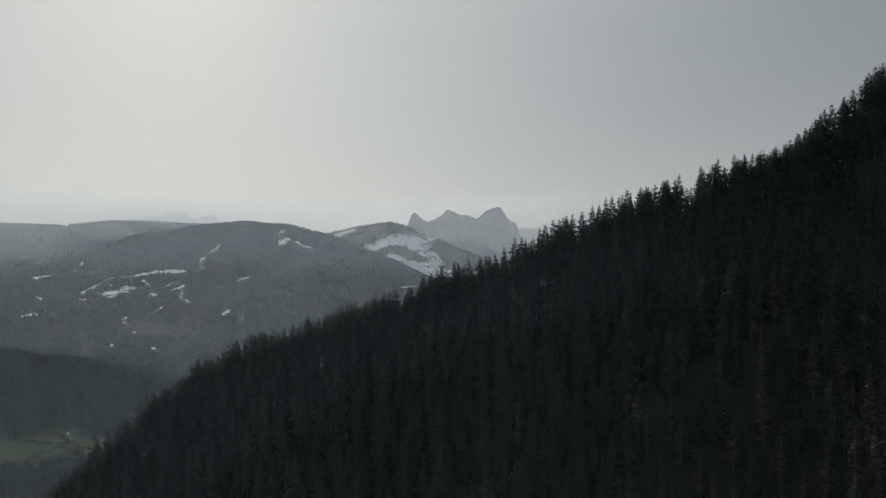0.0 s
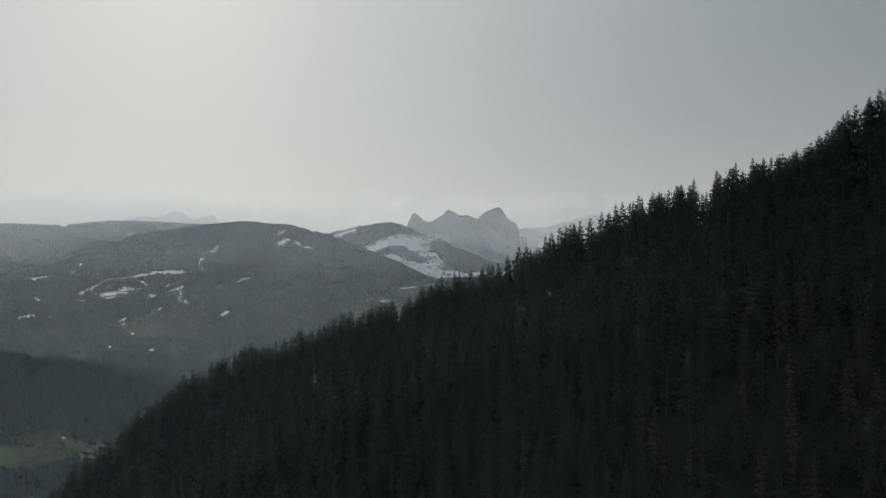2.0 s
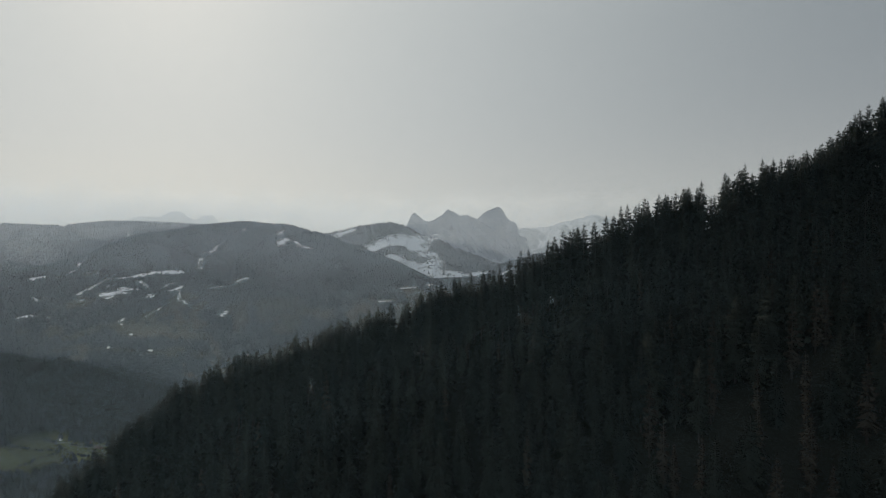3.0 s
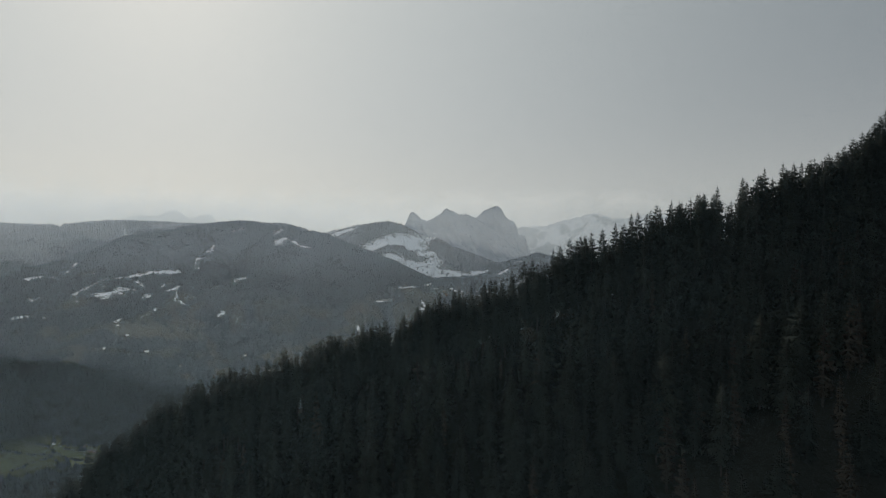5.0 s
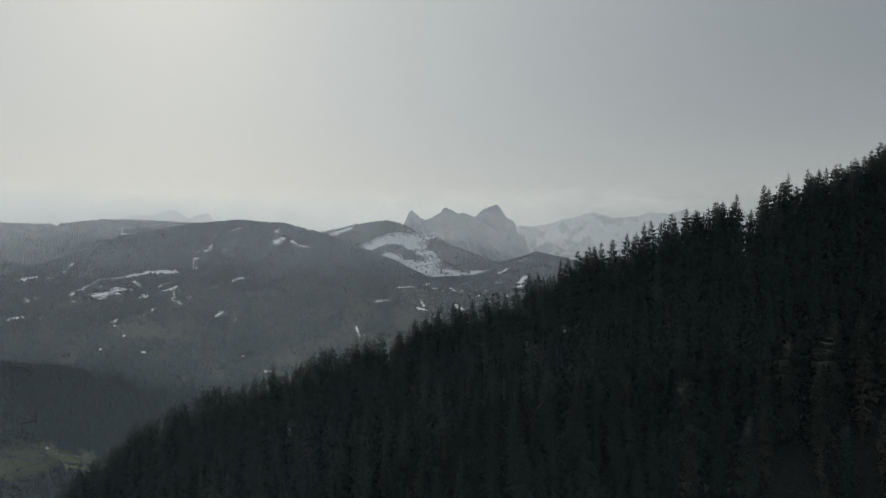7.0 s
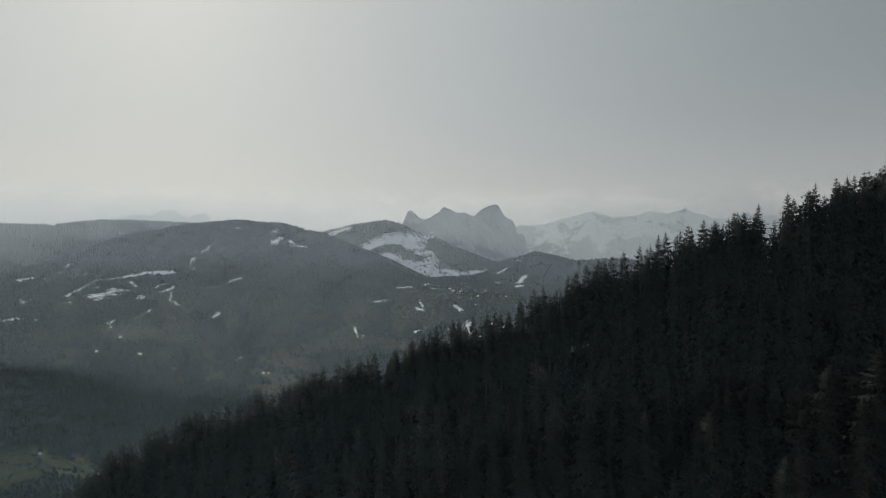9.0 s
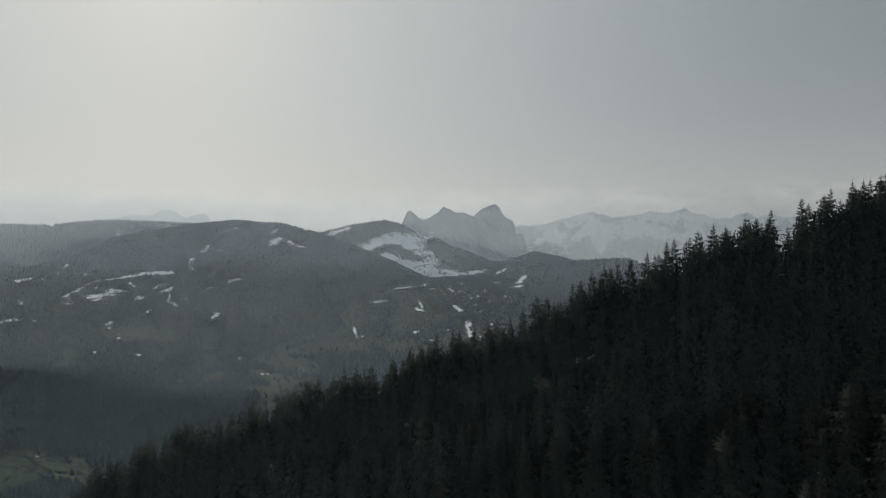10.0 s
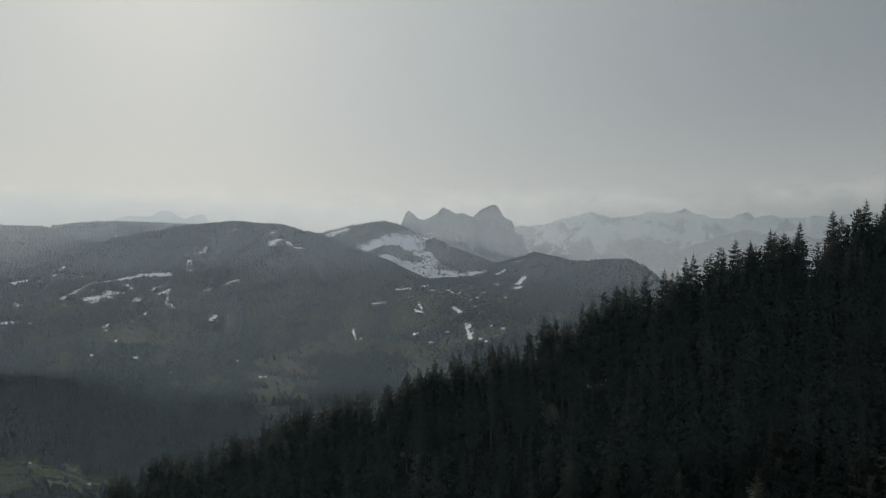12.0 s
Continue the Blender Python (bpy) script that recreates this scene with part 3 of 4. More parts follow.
# ---- trees ----
def spruce_arrays(seed, tall, tiers, boughs, sprays, bare_from, width, sides=6, fill=1.12, slim=8.6):
    """A spruce: its trunk and tiers of boughs, rising at the top and drooping below, each bough a spine with flat sprays to both sides and a ragged fringe.
    Gives places and triangles of the trunk and of the crown, and the outward direction at each place."""
    rng = np.random.default_rng(seed)
    tv, tf, cv, cf = [], [], [], []
    for z, rad in ((-1.5, 0.36), (0.5, 0.30), (tall * 0.5, 0.19), (tall * 0.98, 0.02)):
        for i in range(sides):
            a = 2 * math.pi * i / sides
            tv.append((math.cos(a) * rad, math.sin(a) * rad, z))
    for k in range(3):
        for i in range(sides):
            a, b = k * sides + i, k * sides + (i + 1) % sides
            tf += [(a, b, b + sides), (a, b + sides, a + sides)]
    low = tall * bare_from
    lean = rng.uniform(0, 6.28)
    # few tiers of a plainer tree carry wider sprays, so that the crown stays as full
    fat = min(2.0, fill * math.sqrt(44 * 6 * 3.5 / (tiers * boughs * (sprays + 0.5))))
    for k in range(tiers):
        s = (k + rng.uniform(-0.3, 0.3)) / tiers
        z1 = low + (tall * 0.972 - low) * min(1.0, max(0.0, s))
        t = (z1 - low) / (tall - low)
        ring_wide = rng.uniform(0.82, 1.14)
        for j in range(boughs):
            if rng.random() < 0.08:
                continue
            a = 6.2832 * (j + rng.uniform(-0.35, 0.35)) / boughs + k * 2.1
            z0 = z1 + rng.uniform(-0.3, 0.3)
            down = max(0.2, tall - z0)
            reach = width * (1 - math.exp(-(down / slim) ** 1.18)) * 1.1 * (0.5 + 0.5 * min(1, t / 0.2)) + 0.10
            L = reach * ring_wide * (1 + 0.12 * math.cos(a - lean)) * (rng.uniform(0.62, 1.08) if rng.random() < 0.85 else rng.uniform(1.08, 1.38))
            droop = min(1.0, down / 13.0)
            rise, sag = 0.42 - 0.62 * droop * rng.uniform(0.8, 1.15), 0.30 * droop
            c, sn = math.cos(a), math.sin(a)

            def at(along, side, drop):
                x, y = c * along * L - sn * side, sn * along * L + c * side
                return (x, y, z0 + L * (rise * along - sag * along ** 2 + 0.16 * along ** 3) - drop)
            b = len(cv)
            cv += [at(0, 0.04 * L, 0), at(0, -0.04 * L, 0), at(1.04, 0, -0.02 * L)]
            cf.append((b, b + 1, b + 2))
            for q in range(sprays):
                s0 = 0.28 + 0.62 * (q + rng.uniform(-0.2, 0.2)) / max(1, sprays - 1)
                half = L * 0.10 * fat
                for way_to in (1, -1):
                    b = len(cv)
                    out = L * rng.uniform(0.22, 0.40) * (1.25 - 0.75 * s0) * min(1.5, fat)
                    cv += [at(s0 - half / L, 0, 0), at(s0 + half / L, 0, 0), at(s0 + 0.16, way_to * out, out * rng.uniform(0.25, 0.6))]
                    cf.append((b, b + 1, b + 2))
                if q < 2:
                    b = len(cv)
                    cv += [at(s0 - 0.13 * fat, 0, 0), at(s0 + 0.13 * fat, 0, 0), at(s0 + 0.03, 0, min(1.6, L * rng.uniform(0.22, 0.40) * min(1.5, fat)))]
                    cf.append((b, b + 1, b + 2))
    b = len(cv)
    cv += [(0.10, 0, tall * 0.94), (-0.05, 0.09, tall * 0.94), (-0.05, -0.09, tall * 0.94), (0, 0, tall)]
    cf += [(b, b + 1, b + 3), (b + 1, b + 2, b + 3), (b + 2, b, b + 3)]
    tv, cv = np.array(tv), np.array(cv)
    out = np.concatenate([tv, cv])
    out = np.column_stack([out[:, :2] / (0.35 * width), 0.22 + 0.38 * np.clip(out[:, 2] / tall, 0, 1) ** 2])
    out /= np.linalg.norm(out, axis=1)[:, None]
    return tv, np.array(tf), cv, np.array(cf), out


def tree_thing(name, arrays, needle_mat, label, category):
    tv, tf, cv, cf, out = arrays
    ob = tagged(new(name), label, category)
    for part_name, v, f, m, o in (("trunk", tv, tf, BARK, out[:len(tv)]), ("crown", cv, cf, needle_mat, out[len(tv):])):
        child = new(part_name, mesh_of(part_name, v, f, [m], attributes={"outward": o}))
        child.parent = ob
    return ob


def merged(name, kinds, which, places, scales, turns, tints, mats):
    """Many trees in one mesh: kinds holds the arrays, which picks one of them for each place."""
    V, F, M, T, N, base = [], [], [], [], [], 0
    for k, (tv, tf, cv, cf, out) in enumerate(kinds):
        sel = np.flatnonzero(which == k)
        if not len(sel):
            continue
        v, f = np.concatenate([tv, cv]), np.concatenate([tf, cf + len(tv)])
        mi = np.concatenate([np.ones(len(tf), int), np.zeros(len(cf), int)])
        c, s = np.cos(turns[sel])[:, None], np.sin(turns[sel])[:, None]
        sc = scales[sel]
        x = (v[None, :, 0] * c - v[None, :, 1] * s) * sc[:, :1] + places[sel, 0:1]
        y = (v[None, :, 0] * s + v[None, :, 1] * c) * sc[:, :1] + places[sel, 1:2]
        z = v[None, :, 2] * sc[:, 1:2] + places[sel, 2:3]
        V.append(np.stack([x, y, z], -1).reshape(-1, 3))
        N.append(np.stack([out[None, :, 0] * c - out[None, :, 1] * s, out[None, :, 0] * s + out[None, :, 1] * c, np.broadcast_to(out[None, :, 2], x.shape)], -1).reshape(-1, 3))
        F.append((f[None] + (base + np.arange(len(sel)) * len(v))[:, None, None]).reshape(-1, 3))
        M.append(np.tile(mi, len(sel)))
        T.append(np.repeat(tints[sel], len(v)))
        base += len(sel) * len(v)
    return mesh_of(name, np.concatenate(V), np.concatenate(F), mats, np.concatenate(M), {"tint": np.concatenate(T), "outward": np.concatenate(N)})


rng = np.random.default_rng(7)
STEP = 7.0
gx, gy = np.meshgrid(np.arange(-250, 300, STEP), np.arange(0, 330, STEP), indexing="ij")
gx = gx.ravel() + rng.uniform(-0.46, 0.46, gx.size) * STEP
gy = gy.ravel() + rng.uniform(-0.46, 0.46, gy.size) * STEP
# the trees stand closer along the crest
ex = np.linspace(-190, 215, 290) + rng.uniform(-0.8, 0.8, 290)
ey = spur_line(ex)[0] + rng.uniform(-11, 5, ex.size)
# and in the gully below its east
hx = rng.uniform(55, 150, 70)
hy = spur_line(hx)[0] + rng.uniform(-48, -12, hx.size)
gx, gy = np.concatenate([gx, ex, hx]), np.concatenate([gy, ey, hy])
off = gy - spur_line(gx)[0]
# the crest is thin where the light falls through between the stems
thin = (gx > 110) & (gx < 146) & (off > 3)
keep = ~thin & (off > np.where(gx > 75, -118, -100)) & (off < 19) & (fbm(gx, gy, 22, 3, 80) > 0.06)
gx, gy, off = gx[keep], gy[keep], off[keep]
gz = land(gx, gy) - 0.3
size = 0.40 + 0.68 * rng.random(gx.size) ** 0.8
size *= 0.86 + 0.28 * fbm(gx, gy, 40, 2, 90)
size *= 1 - 0.05 * smoothstep(-26, -6, off)
brown = (rng.random(gx.size) < 0.08 + 0.24 * smoothstep(0.52, 0.68, fbm(gx, gy, 45, 3, 95)) + 0.4 * smoothstep(-42, -54, off) * smoothstep(50, 74, gx) + 0.2 * smoothstep(-60, -80, off)) & (off < -12)
turns = rng.uniform(0, 6.28, gx.size)
tints = rng.random(gx.size)
scales = np.stack([size * rng.uniform(0.85, 1.2, gx.size), size], 1)
places = np.stack([gx, gy, gz], 1)

TALL = 29.0
# the trees along the crest stand singly against the sky; the tallest of them: x, y and the height of the tip over the first eye
TIPS_EAST = [(93.8, 249, 24.5), (104, 248, 27), (108.3, 241, 29.2), (118.1, 241, 32.6), (122.3, 233.8, 35.6), (130.6, 235.8, 37.6), (137.7, 240.2, 38.4), (144.8, 246.2, 38.8),
             (163, 251, 43.5), (170, 252, 49), (175, 250, 53), (177, 247, 58), (178, 246, 60), (181, 238, 64), (182, 227, 68.5), (184, 224, 69.5), (106.5, 252, 25.5), (109.5, 255, 24.5), (173, 251, 51.5), (176, 249, 55.5), (179.5, 243, 62), (181.5, 233, 66), (186, 222, 71.5), (189.5, 221, 74.5), (193, 220, 77), (166.5, 252, 46), (84.6, 241.2, 22.2), (75.6, 243.7, 19.0),
             (69.9, 245.3, 15.4), (67, 253, 12.9), (61.3, 248.7, 11.7), (57.9, 246.3, 10.4), (51.9, 247, 8.8), (46, 250, 5.0), (37.5, 250.7, 0.8), (34.8, 254, 0.2), (29.6, 254, -3.7)]
TIPS_WEST = [(12.6, 254.6, -9.7), (5.2, 255.3, -10.9), (-0.7, 252, -12.3), (-9.7, 250, -17.6), (-12.3, 253.8, -21.5), (-16, 256.4, -22.9), (-23.3, 255.4, -22.4), (-33.8, 260, -24.7),
             (-38.1, 263, -28.7), (-45.9, 258.6, -30.2), (-51.2, 260.4, -31.6), (-58.7, 262, -35.4), (-66.1, 257.2, -35.6), (-63.8, 257.8, -40.5), (-69.9, 256.2, -39.8), (-73.7, 254.8, -42.5),
             (-77.9, 256.4, -41.5), (-86.2, 254.9, -45), (-89.3, 255.5, -44.8), (-97, 257, -47.4), (-99.5, 251.7, -47.6), (-104.9, 255.7, -50.9), (-113.8, 257, -56.2), (-122, 254, -60.3),
             (-116.4, 247.5, -56.2), (-124.9, 240.5, -65.5), (-141.5, 244.3, -75), (-143.8, 236.1, -80.1), (-148, 223, -85.5), (-150.7, 242.5, -85.5), (-149.5, 213.6, -96.2), (-170, 226, -106), (-180, 240.6, -112.8)]
tips = np.array(TIPS_EAST + TIPS_WEST)
tips[:, 2] += np.interp(tips[:, 0], (-20, 60, 138, 150, 172, 183), (0.6, 1.8, 2.0, 3.0, 3.0, 1.2))
on_crest = (np.abs(off + 3) < 7.5) & (gx > -185) & (gx < 215) & ~brown
far_off = np.min(np.hypot(gx[:, None] - tips[None, :, 0], gy[:, None] - tips[None, :, 1]), 1)
crowded = far_off < 2.6
# the other trees of the crest reach nearly as high as the tallest
canopy = tips[np.argsort(tips[:, 0])]
crest_rows = np.flatnonzero(on_crest)
reach_to = EYE + np.interp(gx[crest_rows], canopy[:, 0], canopy[:, 2]) + np.interp(gx[crest_rows], (-60, 60, 138, 158), (0.9, 0.2, 0.3, 1.6)) - np.interp(gx[crest_rows], (-60, 0, 60, 138, 158), (4.2, 6.4, 6.2, 6.2, 4.2)) * rng.random(crest_rows.size) ** 1.1 + 0.6 * np.minimum(0.0, off[crest_rows] + 4)
scales[crest_rows, 1] = np.clip((reach_to - gz[crest_rows]) / TALL, 0.45, 1.15)
scales[crest_rows, 0] = np.maximum(0.72, scales[crest_rows, 1]) * rng.uniform(0.9, 1.15, crest_rows.size)
near_face = np.flatnonzero((off < -10.5) & (off > -30) & (gx > 20) & (gx < 190) & ~brown & ~crowded)
single = np.concatenate([np.flatnonzero(on_crest & ~crowded), near_face])[:300 - len(tips)]
fine_kinds = [spruce_arrays(100 + i, TALL, 42, 6, 3, b, wd, 5, 1.15) for i, (b, wd) in enumerate([(0.10, 3.7), (0.26, 3.4), (0.12, 4.1), (0.38, 3.1), (0.32, 3.6), (0.16, 4.4)])]
crest_trees = [tree_thing("spruce_tree", k, NEEDLES, "tall dark green spruce standing on the wooded crest", "tree") for k in fine_kinds]
used = set()


def plant(k, place, turn, wide, high):
    m = Matrix.Translation(place) @ Matrix.Rotation(turn, 4, "Z")
    if k not in used:
        used.add(k)
        ob = crest_trees[k]
        ob.matrix_basis = m
    else:
        ob = copy_thing(crest_trees[k], m)
    ob.scale = (wide, wide, high)
    return tagged(ob, group="spruces along the crest")


def pick_kind(x):
    """On the steep east of the crest the spruces keep their boughs down to the ground."""
    choice = (0, 2, 5) if x > 148 else (1, 3, 4) if x > 106 else range(len(crest_trees))
    return choice[int(rng.integers(len(choice)))]


base = land(tips[:, 0], tips[:, 1]) - 0.3
for (x, y, z), foot in zip(tips, base):
    high = (EYE + z - foot) / TALL
    plant(pick_kind(x), (x, y, foot), rng.uniform(0, 6.28), min(1.05, max(0.7, high)) * rng.uniform(0.9, 1.1), high)
for i in single:
    plant(pick_kind(gx[i]), places[i], turns[i], scales[i, 0], scales[i, 1])

rest = ~crowded
rest[single] = False
sel = np.flatnonzero(rest & ~brown)
shapes = [(0.06, 4.6), (0.10, 4.9), (0.06, 4.2), (0.12, 3.9), (0.05, 5.2)]
reach_kinds = [[spruce_arrays(200 + 10 * k + i, TALL, tiers, boughs, sprays, b, wd, sides, slim=slim) for i, (b, wd) in enumerate(shapes)] for k, (tiers, boughs, sprays, sides, slim) in enumerate([(46, 6, 4, 5, 10.5), (42, 6, 3, 4, 10.5), (32, 5, 2, 4, 10.5), (24, 4, 2, 3, 10.5), (9, 4, 1, 3, 10.5), (40, 6, 2, 4, 10.0)])]
# the nearer slope carries the finer trees
span = np.hypot(gx[sel] - 15, gy[sel] - 85)
level = np.where(span < 88, 0, np.where(span < 140, 1, np.where(span < 190, 2, 3)))
level[(off[sel] > 9) & (level > 2)] = 3
# beyond the sides of the slope stand plain ones
level[np.abs(gx[sel]) > 0.87 * gy[sel] + 20] = 4
level[on_crest[sel]] = 5
me = merged("spruce_forest", sum(reach_kinds, []), level * len(shapes) + rng.integers(0, len(shapes), sel.size), places[sel], scales[sel], turns[sel], tints[sel], [NEEDLES_MASS, BARK])
tagged(new("spruce_forest", me), "dense dark spruce forest on the steep shaded slope", "forest", kind="stuff")

sel = np.flatnonzero(rest & brown)
near_larch = sel[np.argsort(places[sel, 1] - 0.4 * places[sel, 0])][:60]
larch_kinds = [spruce_arrays(300 + i, 24.0, 36, 5, 2, 0.10 + 0.06 * i, 4.2 - 0.4 * i) for i in range(3)]
larch_trees = [tree_thing("larch_tree", k, TWIGS, "slender leafless reddish-brown larch among the dark spruces", "tree") for k in larch_kinds]
for j, i in enumerate(near_larch):
    m = Matrix.Translation(places[i]) @ Matrix.Rotation(turns[i], 4, "Z")
    if j < 3:
        ob = larch_trees[j]
        ob.matrix_basis = m
    else:
        ob = copy_thing(larch_trees[j % 3], m)
    ob.scale = (scales[i, 0], scales[i, 0], scales[i, 1])
    tagged(ob, group="leafless larches on the slope")
sel = np.setdiff1d(sel, near_larch)
if sel.size:
    me = merged("larch_wood", [spruce_arrays(310 + i, 24.0, 20, 4, 1, 0.12, 3.9, 4) for i in range(3)], rng.integers(0, 3, sel.size), places[sel], scales[sel], turns[sel], tints[sel], [TWIGS_MASS, BARK])
    tagged(new("larch_wood", me), "leafless brown larches scattered through the spruce slope", "forest", kind="stuff")


def cone_tree(seed, sides=5):
    r = np.random.default_rng(seed)
    v = [(math.cos(6.283 * i / sides) * r.uniform(0.8, 1.2), math.sin(6.283 * i / sides) * r.uniform(0.8, 1.2), r.uniform(-0.15, 0.1)) for i in range(sides)]
    v.append((r.uniform(-0.1, 0.1), r.uniform(-0.1, 0.1), 1.0))
    v = np.array(v)
    return np.zeros((0, 3)), np.zeros((0, 3), int), v, np.array([(i, (i + 1) % sides, sides) for i in range(sides)]), v


def far_woods(name, label, count, az, dist, seed, lo, hi, spread=1.0):
    """Woods of a far hillside, in the stretch between two bearings and two distances."""
    r = np.random.default_rng(seed)
    a = np.radians(r.uniform(az[0], az[1], count))
    d = np.sqrt(r.uniform(dist[0] ** 2, dist[1] ** 2, count))
    x, y = np.sin(a) * d, np.cos(a) * d
    snow, wood = cover(x, y)
    ok = (r.random(count) < wood * 0.996 + 0.004) & (r.random(count) < 1.3 * smoothstep(0.25, 0.5, fbm(x, y, 90, 3, 120)))
    x, y = x[ok], y[ok]
    h = r.uniform(lo, hi, x.size)
    sc = np.stack([h * r.uniform(0.16, 0.26, x.size) * spread, h], 1)
    me = merged(name, [cone_tree(i + seed) for i in range(4)], r.integers(0, 4, x.size), np.stack([x, y, land(x, y)], 1), sc, r.uniform(0, 6.28, x.size), r.random(x.size), [FAR_NEEDLES, BARK])
    return tagged(new(name, me), label, "forest", kind="stuff")


far_woods("hill_woods", "dark conifer woods covering the broad hill across the valley", 82000, (-45, 14), (1600, 4050), 501, 9, 20, 1.8)
far_woods("ridge_woods", "hazy conifer woods on the long ridge behind the hill", 20000, (-46, -19), (3850, 4250), 502, 12, 24, 2.3)
far_woods("snow_hill_woods", "dark conifers around the snowy pastures", 9000, (-14, 8), (3000, 4260), 503, 10, 22, 1.9)
far_woods("right_hill_woods", "dark conifer woods on the rounded hill beyond the village", 26000, (2, 40), (2500, 4060), 504, 9, 20, 1.8)
far_woods("valley_spur_woods", "dark wooded spur rising from the valley floor", 20000, (-48, -15), (1150, 1620), 505, 8, 16, 2.1)


# ---- farms and villages ----
def part(name, bm, mat, parent, label=""):
    me = bpy.data.meshes.new(name)
    bmesh.ops.recalc_face_normals(bm, faces=bm.faces)
    bm.to_mesh(me)
    bm.free()
    me.materials.append(mat)
    ob = new(name, me)
    ob.parent = parent
    return tagged(ob, label) if label else ob


def box(bm, x0, x1, y0, y1, z0, z1):
    v = [bm.verts.new(p) for p in ((x0, y0, z0), (x1, y0, z0), (x1, y1, z0), (x0, y1, z0), (x0, y0, z1), (x1, y0, z1), (x1, y1, z1), (x0, y1, z1))]
    for q in ((3, 2, 1, 0), (4, 5, 6, 7), (0, 1, 5, 4), (1, 2, 6, 5), (2, 3, 7, 6), (3, 0, 4, 7)):
        bm.faces.new([v[i] for i in q])


def house(label, wide, deep, eaves, wall_mat, roof_mat):
    """A gabled farmhouse: walls with gables, an overhanging roof of some thickness, a chimney, a door and windows."""
    ob = tagged(new("farmhouse"), label, "house")
    ridge = eaves + deep * 0.36
    bm = bmesh.new()
    a, b = wide / 2, deep / 2
    low = [bm.verts.new(p) for p in ((-a, -b, -3), (a, -b, -3), (a, b, -3), (-a, b, -3))]
    top = [bm.verts.new(p) for p in ((-a, -b, eaves), (a, -b, eaves), (a, b, eaves), (-a, b, eaves))]
    g0, g1 = bm.verts.new((-a, 0, ridge)), bm.verts.new((a, 0, ridge))
    for f in ((low[0], low[1], top[1], top[0]), (low[2], low[3], top[3], top[2]), (low[1], low[2], top[2], g1, top[1]), (low[3], low[0], top[0], g0, top[3]), (top[0], top[1], g1, g0), (top[2], top[3], g0, g1)):
        bm.faces.new(f)
    part("wall", bm, wall_mat, ob)
    bm = bmesh.new()
    o, t = 0.9, 0.35
    rows = []
    for x in (-a - o, a + o):
        rows.append([bm.verts.new((x, y, z)) for y, z in ((-b - o, eaves - o * 0.72), (0, ridge + 0.05), (b + o, eaves - o * 0.72), (b + o, eaves - o * 0.72 + t), (0, ridge + 0.05 + t), (-b - o, eaves - o * 0.72 + t))])
    p, q = rows
    for i in range(6):
        j = (i + 1) % 6
        bm.faces.new((p[i], p[j], q[j], q[i]))
    bm.faces.new(p[::-1])
    bm.faces.new(q)
    roof = part("roof", bm, roof_mat, ob)
    bm = bmesh.new()
    box(bm, a * 0.3, a * 0.3 + 0.9, 0.8, 1.7, ridge - 1.0, ridge + 1.3)
    part("chimney", bm, RENDER_WALL, roof)
    for storey in range(max(1, int(eaves // 2.8))):
        for k in range(3):
            bm = bmesh.new()
            x, z = -a + wide * (k + 0.5) / 3, 1.0 + 2.7 * storey
            box(bm, x - 0.55, x + 0.55, -b - 0.06, -b + 0.05, z, z + 1.3)
            part("window", bm, GLASS_DARK, ob)
    bm = bmesh.new()
    box(bm, a - 0.05, a + 0.06, -0.6, 0.6, 0, 2.1)
    part("door", bm, TIMBER, ob)
    return ob


HOUSES = [house("white rendered alpine farmhouse with a tiled gable roof", 13, 10, 6.0, RENDER_WALL, ROOF_TILE),
          house("weathered timber barn with a broad tiled roof", 17, 11, 4.8, TIMBER, ROOF_TILE),
          house("white house under a pale sunlit sheet roof", 14, 10, 5.6, RENDER_WALL, PALE_ROOF)]
# bearing, distance and kind of the single farms
FARMS = [(-28.95, 2365, 2), (-29.18, 2369, 0), (-30.57, 2498, 2), (-32.36, 2395, 2), (-31.32, 2604, 0), (-26.12, 2243, 0), (-35.77, 1317, 0), (-32.86, 1306, 1), (-33.13, 1307, 1), (-31.78, 1289, 0), (-33.64, 1314, 1), (-18.08, 2077, 2), (-17.6, 2077, 0), (-20.3, 2379, 0), (-8.1, 2416, 0), (-14.9, 2152, 1)]
houses_used = set()


def settle(az, dist, kind, turn, size=1.0):
    x, y = math.sin(radians(az)) * dist, math.cos(radians(az)) * dist
    m = Matrix.Translation((x, y, float(land(np.array([x]), np.array([y]))[0]))) @ Matrix.Rotation(turn, 4, "Z")
    if kind not in houses_used:
        houses_used.add(kind)
        HOUSES[kind].matrix_basis = m
        ob = HOUSES[kind]
    else:
        ob = copy_thing(HOUSES[kind], m)
    ob.scale = (size, size, size)
    return tagged(ob, group="farmhouses of the valley")


hr = random.Random(5)
for az, dist, kind in FARMS:
    settle(az, dist, kind, hr.uniform(-0.6, 0.6), 0.5 if dist < 1400 else 0.65)
for i in range(84):
    settle(hr.triangular(-6.0, 9.5, 2.0), hr.choice((hr.uniform(2880, 2990), hr.uniform(2820, 2990), hr.uniform(2350, 2900))), hr.choice((0, 1, 1, 2, 0)), hr.uniform(-0.8, 0.8), hr.uniform(0.6, 1.0))


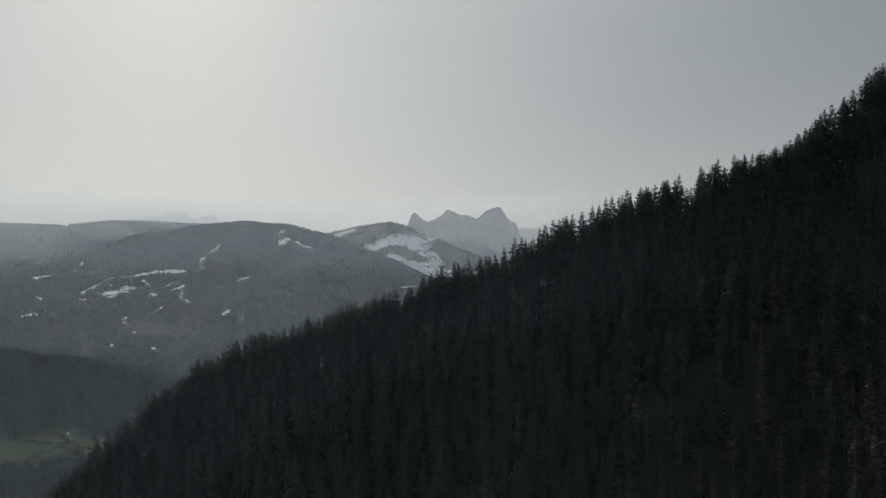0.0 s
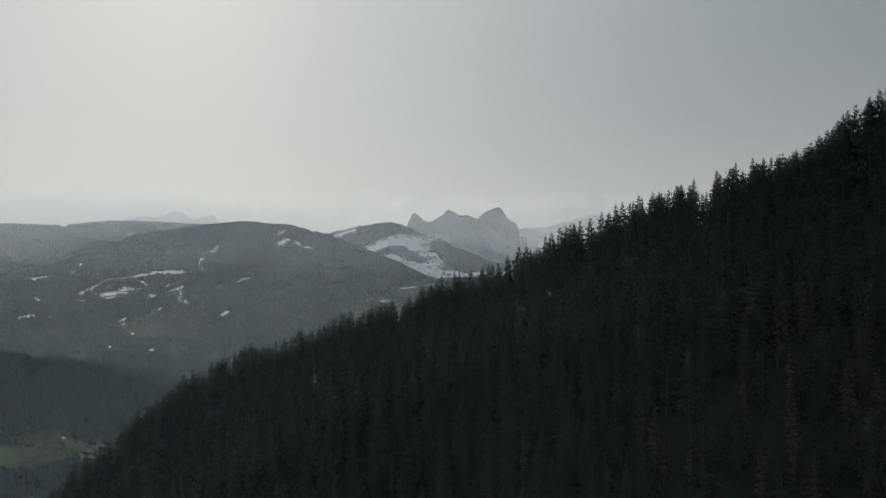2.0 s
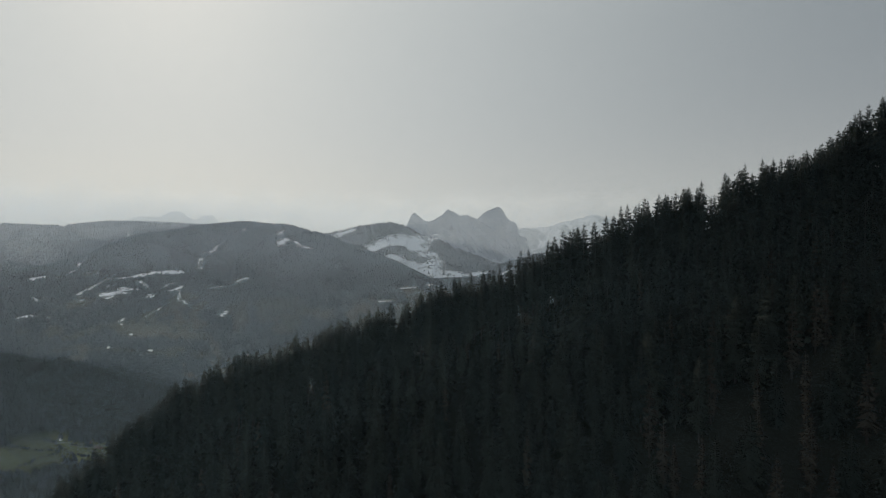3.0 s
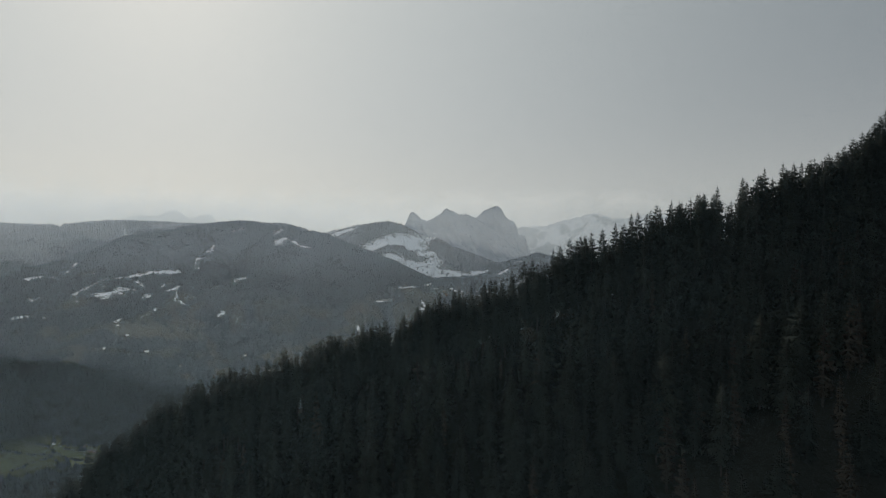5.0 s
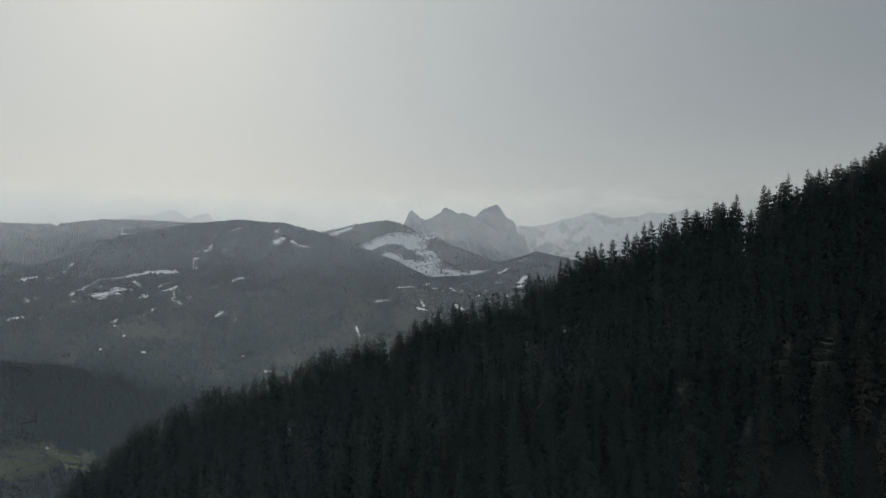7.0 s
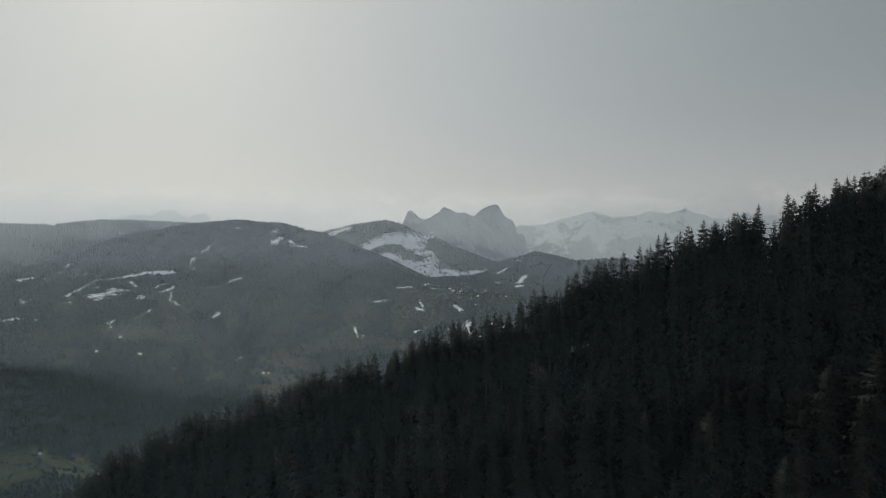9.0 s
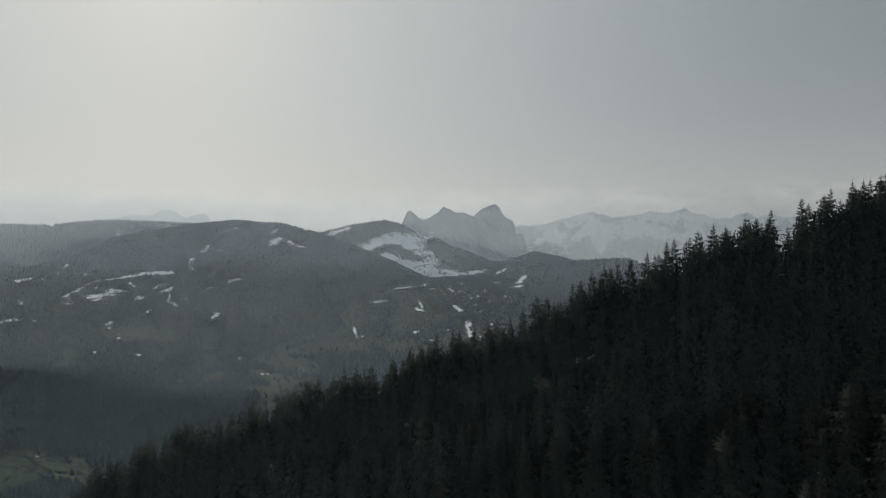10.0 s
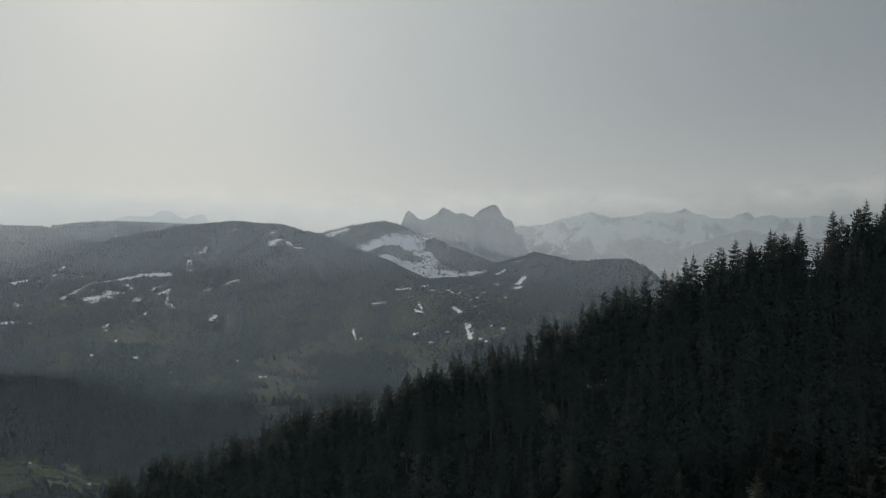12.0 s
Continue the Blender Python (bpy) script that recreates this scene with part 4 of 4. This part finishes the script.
def ribbon(name, label, rows, width, mat):
    """A narrow road laid on the land along bearings and distances."""
    pts = np.array([(math.sin(radians(a)) * d, math.cos(radians(a)) * d) for a, d in rows])
    t = np.linspace(0, len(pts) - 1, 60)
    mid = np.stack([np.interp(t, np.arange(len(pts)), pts[:, k]) for k in range(2)], 1)
    mid[1:-1] = (mid[:-2] + mid[1:-1] * 2 + mid[2:]) / 4
    side = np.gradient(mid, axis=0)
    side = np.stack([-side[:, 1], side[:, 0]], 1) / np.linalg.norm(side, axis=1)[:, None]
    edges = [mid + side * width * k for k in (-0.5, 0, 0.5)]
    V = np.stack([np.column_stack([e, land(mid[:, 0], mid[:, 1]) + 0.6]) for e in edges], 1).reshape(-1, 3)
    return tagged(new(name, mesh_of(name, V, grid_faces(60, 3), [mat])), label, "road", kind="structure")


LANE = plain_material("pale_gravel_lane", (0.20, 0.19, 0.17), (0.30, 0.285, 0.26), 0.5, 0.95)
ribbon("road", "pale farm lane winding across the green valley pasture", [(-36.6, 1315), (-35.87, 1312), (-33.83, 1307), (-33.25, 1300), (-32.86, 1298), (-32.06, 1291), (-31.26, 1288), (-30.44, 1286)], 2.6, LANE)
ribbon("road", "pale stony track along the foot of the wooded spur", [(-26.5, 1840), (-26.03, 1820), (-24.58, 1754), (-23.58, 1702), (-21.58, 1647), (-20.03, 1610), (-18.2, 1573)], 4.5, LANE)


# hedges and bushes between the green fields: bearing and distance of both ends
HEDGES = [((-39.5, 1318), (-35.86, 1298), 70), ((-36.23, 1311), (-34.95, 1296), 45), ((-38.6, 1286), (-36.04, 1297), 60), ((-36.04, 1291), (-33.63, 1285), 60), ((-34.95, 1296), (-32.85, 1292), 45), ((-37.64, 1322), (-34.4, 1308), 50)]
hedge_rng = np.random.default_rng(77)
bushes = []
for (a0, r0), (a1, r1), count in HEDGES:
    t = hedge_rng.random(count)
    a = np.radians(a0 + (a1 - a0) * t + 0.25 * np.sin(t * 9))
    d = r0 + (r1 - r0) * t + hedge_rng.normal(0, 0.8, count)
    bushes.append(np.stack([np.sin(a) * d, np.cos(a) * d], 1))
bushes = np.concatenate(bushes)
tall = hedge_rng.uniform(0.9, 2.8, len(bushes)) * hedge_rng.choice([1.0, 1.0, 1.0, 1.7], len(bushes))
me = merged("hedgerow", [cone_tree(900 + i, 7) for i in range(4)], hedge_rng.integers(0, 4, len(bushes)),
            np.column_stack([bushes, land(bushes[:, 0], bushes[:, 1])]), np.stack([tall * 0.7, tall], 1), hedge_rng.uniform(0, 6.28, len(bushes)), hedge_rng.random(len(bushes)), [FAR_NEEDLES, BARK])
tagged(new("hedgerow", me), "dark hedges and bushes between the green valley fields", "hedge", kind="stuff")


# ---- air: valley haze imitated by thin sheets, each a stack of haze-coloured narrow ribbons ----
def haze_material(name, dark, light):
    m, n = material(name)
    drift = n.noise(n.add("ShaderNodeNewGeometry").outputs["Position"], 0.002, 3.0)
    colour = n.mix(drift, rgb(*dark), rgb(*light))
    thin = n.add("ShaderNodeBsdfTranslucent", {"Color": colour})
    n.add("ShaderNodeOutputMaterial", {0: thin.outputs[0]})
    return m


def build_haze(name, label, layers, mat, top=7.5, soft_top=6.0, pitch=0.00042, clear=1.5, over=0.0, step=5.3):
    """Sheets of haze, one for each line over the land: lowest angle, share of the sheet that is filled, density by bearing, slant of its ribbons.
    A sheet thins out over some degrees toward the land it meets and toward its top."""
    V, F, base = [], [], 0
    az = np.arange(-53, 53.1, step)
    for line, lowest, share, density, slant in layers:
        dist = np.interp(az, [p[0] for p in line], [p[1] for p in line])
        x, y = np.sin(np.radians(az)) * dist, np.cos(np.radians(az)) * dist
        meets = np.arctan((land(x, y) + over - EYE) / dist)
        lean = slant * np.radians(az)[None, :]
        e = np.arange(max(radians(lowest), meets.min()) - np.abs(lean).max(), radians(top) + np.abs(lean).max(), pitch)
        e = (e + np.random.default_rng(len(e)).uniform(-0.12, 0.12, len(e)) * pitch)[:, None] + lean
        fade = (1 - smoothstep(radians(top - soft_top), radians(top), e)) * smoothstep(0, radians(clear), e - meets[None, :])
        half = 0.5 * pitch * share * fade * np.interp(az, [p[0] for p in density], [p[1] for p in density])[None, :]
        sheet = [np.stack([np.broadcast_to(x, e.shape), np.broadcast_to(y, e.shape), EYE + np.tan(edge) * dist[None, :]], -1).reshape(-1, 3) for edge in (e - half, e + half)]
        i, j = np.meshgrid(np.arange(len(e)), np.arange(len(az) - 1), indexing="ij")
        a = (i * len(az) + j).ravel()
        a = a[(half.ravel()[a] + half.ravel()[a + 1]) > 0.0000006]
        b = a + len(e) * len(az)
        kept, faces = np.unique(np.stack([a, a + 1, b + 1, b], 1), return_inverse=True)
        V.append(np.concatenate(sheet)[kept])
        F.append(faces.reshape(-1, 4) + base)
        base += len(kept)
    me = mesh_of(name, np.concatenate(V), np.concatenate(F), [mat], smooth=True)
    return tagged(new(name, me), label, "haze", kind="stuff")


def ring(dist):
    return [(-60, dist), (60, dist)]


# line over the land, lowest angle and density of each sheet
BEFORE_THE_PEAKS = [(-60, 4540), (-16, 4540), (-8, 4904), (60, 4904)]
BEHIND_THE_HILL = [(-56, 3650), (-40, 3680), (-35, 3800), (-31, 3940), (-21, 3990), (-15, 3900), (-10, 3700), (-6, 3450), (-3, 3400), (1, 3330), (3.5, 3600), (6, 3990), (50, 3990)]
EVEN = [(-60, 1.0), (60, 1.0)]
WESTERN = [(-60, 1.0), (-30, 1.0), (-2, 0.0), (60, 0.0)]
EASTERN = [(-60, 0.0), (10, 0.0), (13.5, 1.0), (60, 1.0)]
NOT_EASTERN = [(-60, 1.0), (2, 1.0), (8, 0.0), (60, 0.0)]
BEHIND_THE_ROCKS = [(-60, 0.0), (2, 0.0), (8, 1.0), (10, 1.0), (13.5, 0.0), (60, 0.0)]
BEFORE_THE_SNOW_HILL = [(-60, 1.0), (-13, 1.0), (-5, 0.35), (60, 0.35)]
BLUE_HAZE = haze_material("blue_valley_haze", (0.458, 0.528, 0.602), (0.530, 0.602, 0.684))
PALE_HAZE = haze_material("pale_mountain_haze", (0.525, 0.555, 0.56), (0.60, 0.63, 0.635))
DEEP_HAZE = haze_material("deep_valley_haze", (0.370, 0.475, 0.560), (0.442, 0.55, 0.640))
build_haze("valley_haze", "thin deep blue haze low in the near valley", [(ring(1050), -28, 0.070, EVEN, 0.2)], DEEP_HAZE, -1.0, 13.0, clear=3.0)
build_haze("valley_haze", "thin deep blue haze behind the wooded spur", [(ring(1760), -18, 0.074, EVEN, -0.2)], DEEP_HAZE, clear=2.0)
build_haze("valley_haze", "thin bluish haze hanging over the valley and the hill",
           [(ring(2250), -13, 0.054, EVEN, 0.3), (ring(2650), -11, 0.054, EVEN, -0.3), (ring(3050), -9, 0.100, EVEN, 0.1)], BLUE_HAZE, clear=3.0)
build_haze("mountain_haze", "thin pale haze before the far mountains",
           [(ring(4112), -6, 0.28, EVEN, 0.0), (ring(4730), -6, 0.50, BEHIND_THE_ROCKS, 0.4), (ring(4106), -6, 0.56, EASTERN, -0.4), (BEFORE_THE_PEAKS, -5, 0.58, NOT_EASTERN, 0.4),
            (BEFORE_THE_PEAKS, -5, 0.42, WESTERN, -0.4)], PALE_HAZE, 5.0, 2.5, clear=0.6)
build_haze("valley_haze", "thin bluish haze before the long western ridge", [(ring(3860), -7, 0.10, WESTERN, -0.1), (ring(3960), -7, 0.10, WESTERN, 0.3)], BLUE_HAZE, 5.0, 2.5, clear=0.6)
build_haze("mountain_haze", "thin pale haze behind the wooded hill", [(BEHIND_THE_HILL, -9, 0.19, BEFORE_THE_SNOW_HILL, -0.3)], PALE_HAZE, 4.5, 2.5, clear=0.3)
# Added ribbons put a veil of scattered light before the dark forest slope.
NEAR_VEIL = haze_material("slope_veil_tone", (0.090, 0.136, 0.156), (0.110, 0.162, 0.182))
LOW_VEIL = [(-60, 0.9), (-12, 0.9), (-5, 0.85), (2, 1.1), (6, 1.5), (12, 1.5), (20, 1.1), (28, 0.7), (60, 0.7)]
MID_VEIL = [(-60, 1.0), (0, 0.9), (9, 0.8), (18, 1.0), (40, 1.6), (60, 1.6)]
CREST_VEIL = [(-60, 0.8), (0, 0.9), (12, 1.2), (22, 1.5), (60, 1.6)]
build_haze("slope_haze", "thin dim ribbons added low before the forest slope to lift its dark tone", [(ring(116), -46, 0.028, LOW_VEIL, 0.25)], NEAR_VEIL, 6, 16.0, 0.00026, 4.0, 0.0, 5.3)
build_haze("slope_haze", "thin dim ribbons added before the shaded forest slope to lift its dark tone", [(ring(150), -44, 0.022, MID_VEIL, 0.1)], NEAR_VEIL, 10, 16.0, 0.0003, 10.0, 8.0, 10.6)
build_haze("slope_haze", "thin dim ribbons added before the trees of the crest to lift their dark tone", [(ring(215), -32, 0.036, CREST_VEIL, -0.1)], NEAR_VEIL, 26, 6.0, 0.00045, 8.0, 8.0, 10.6)
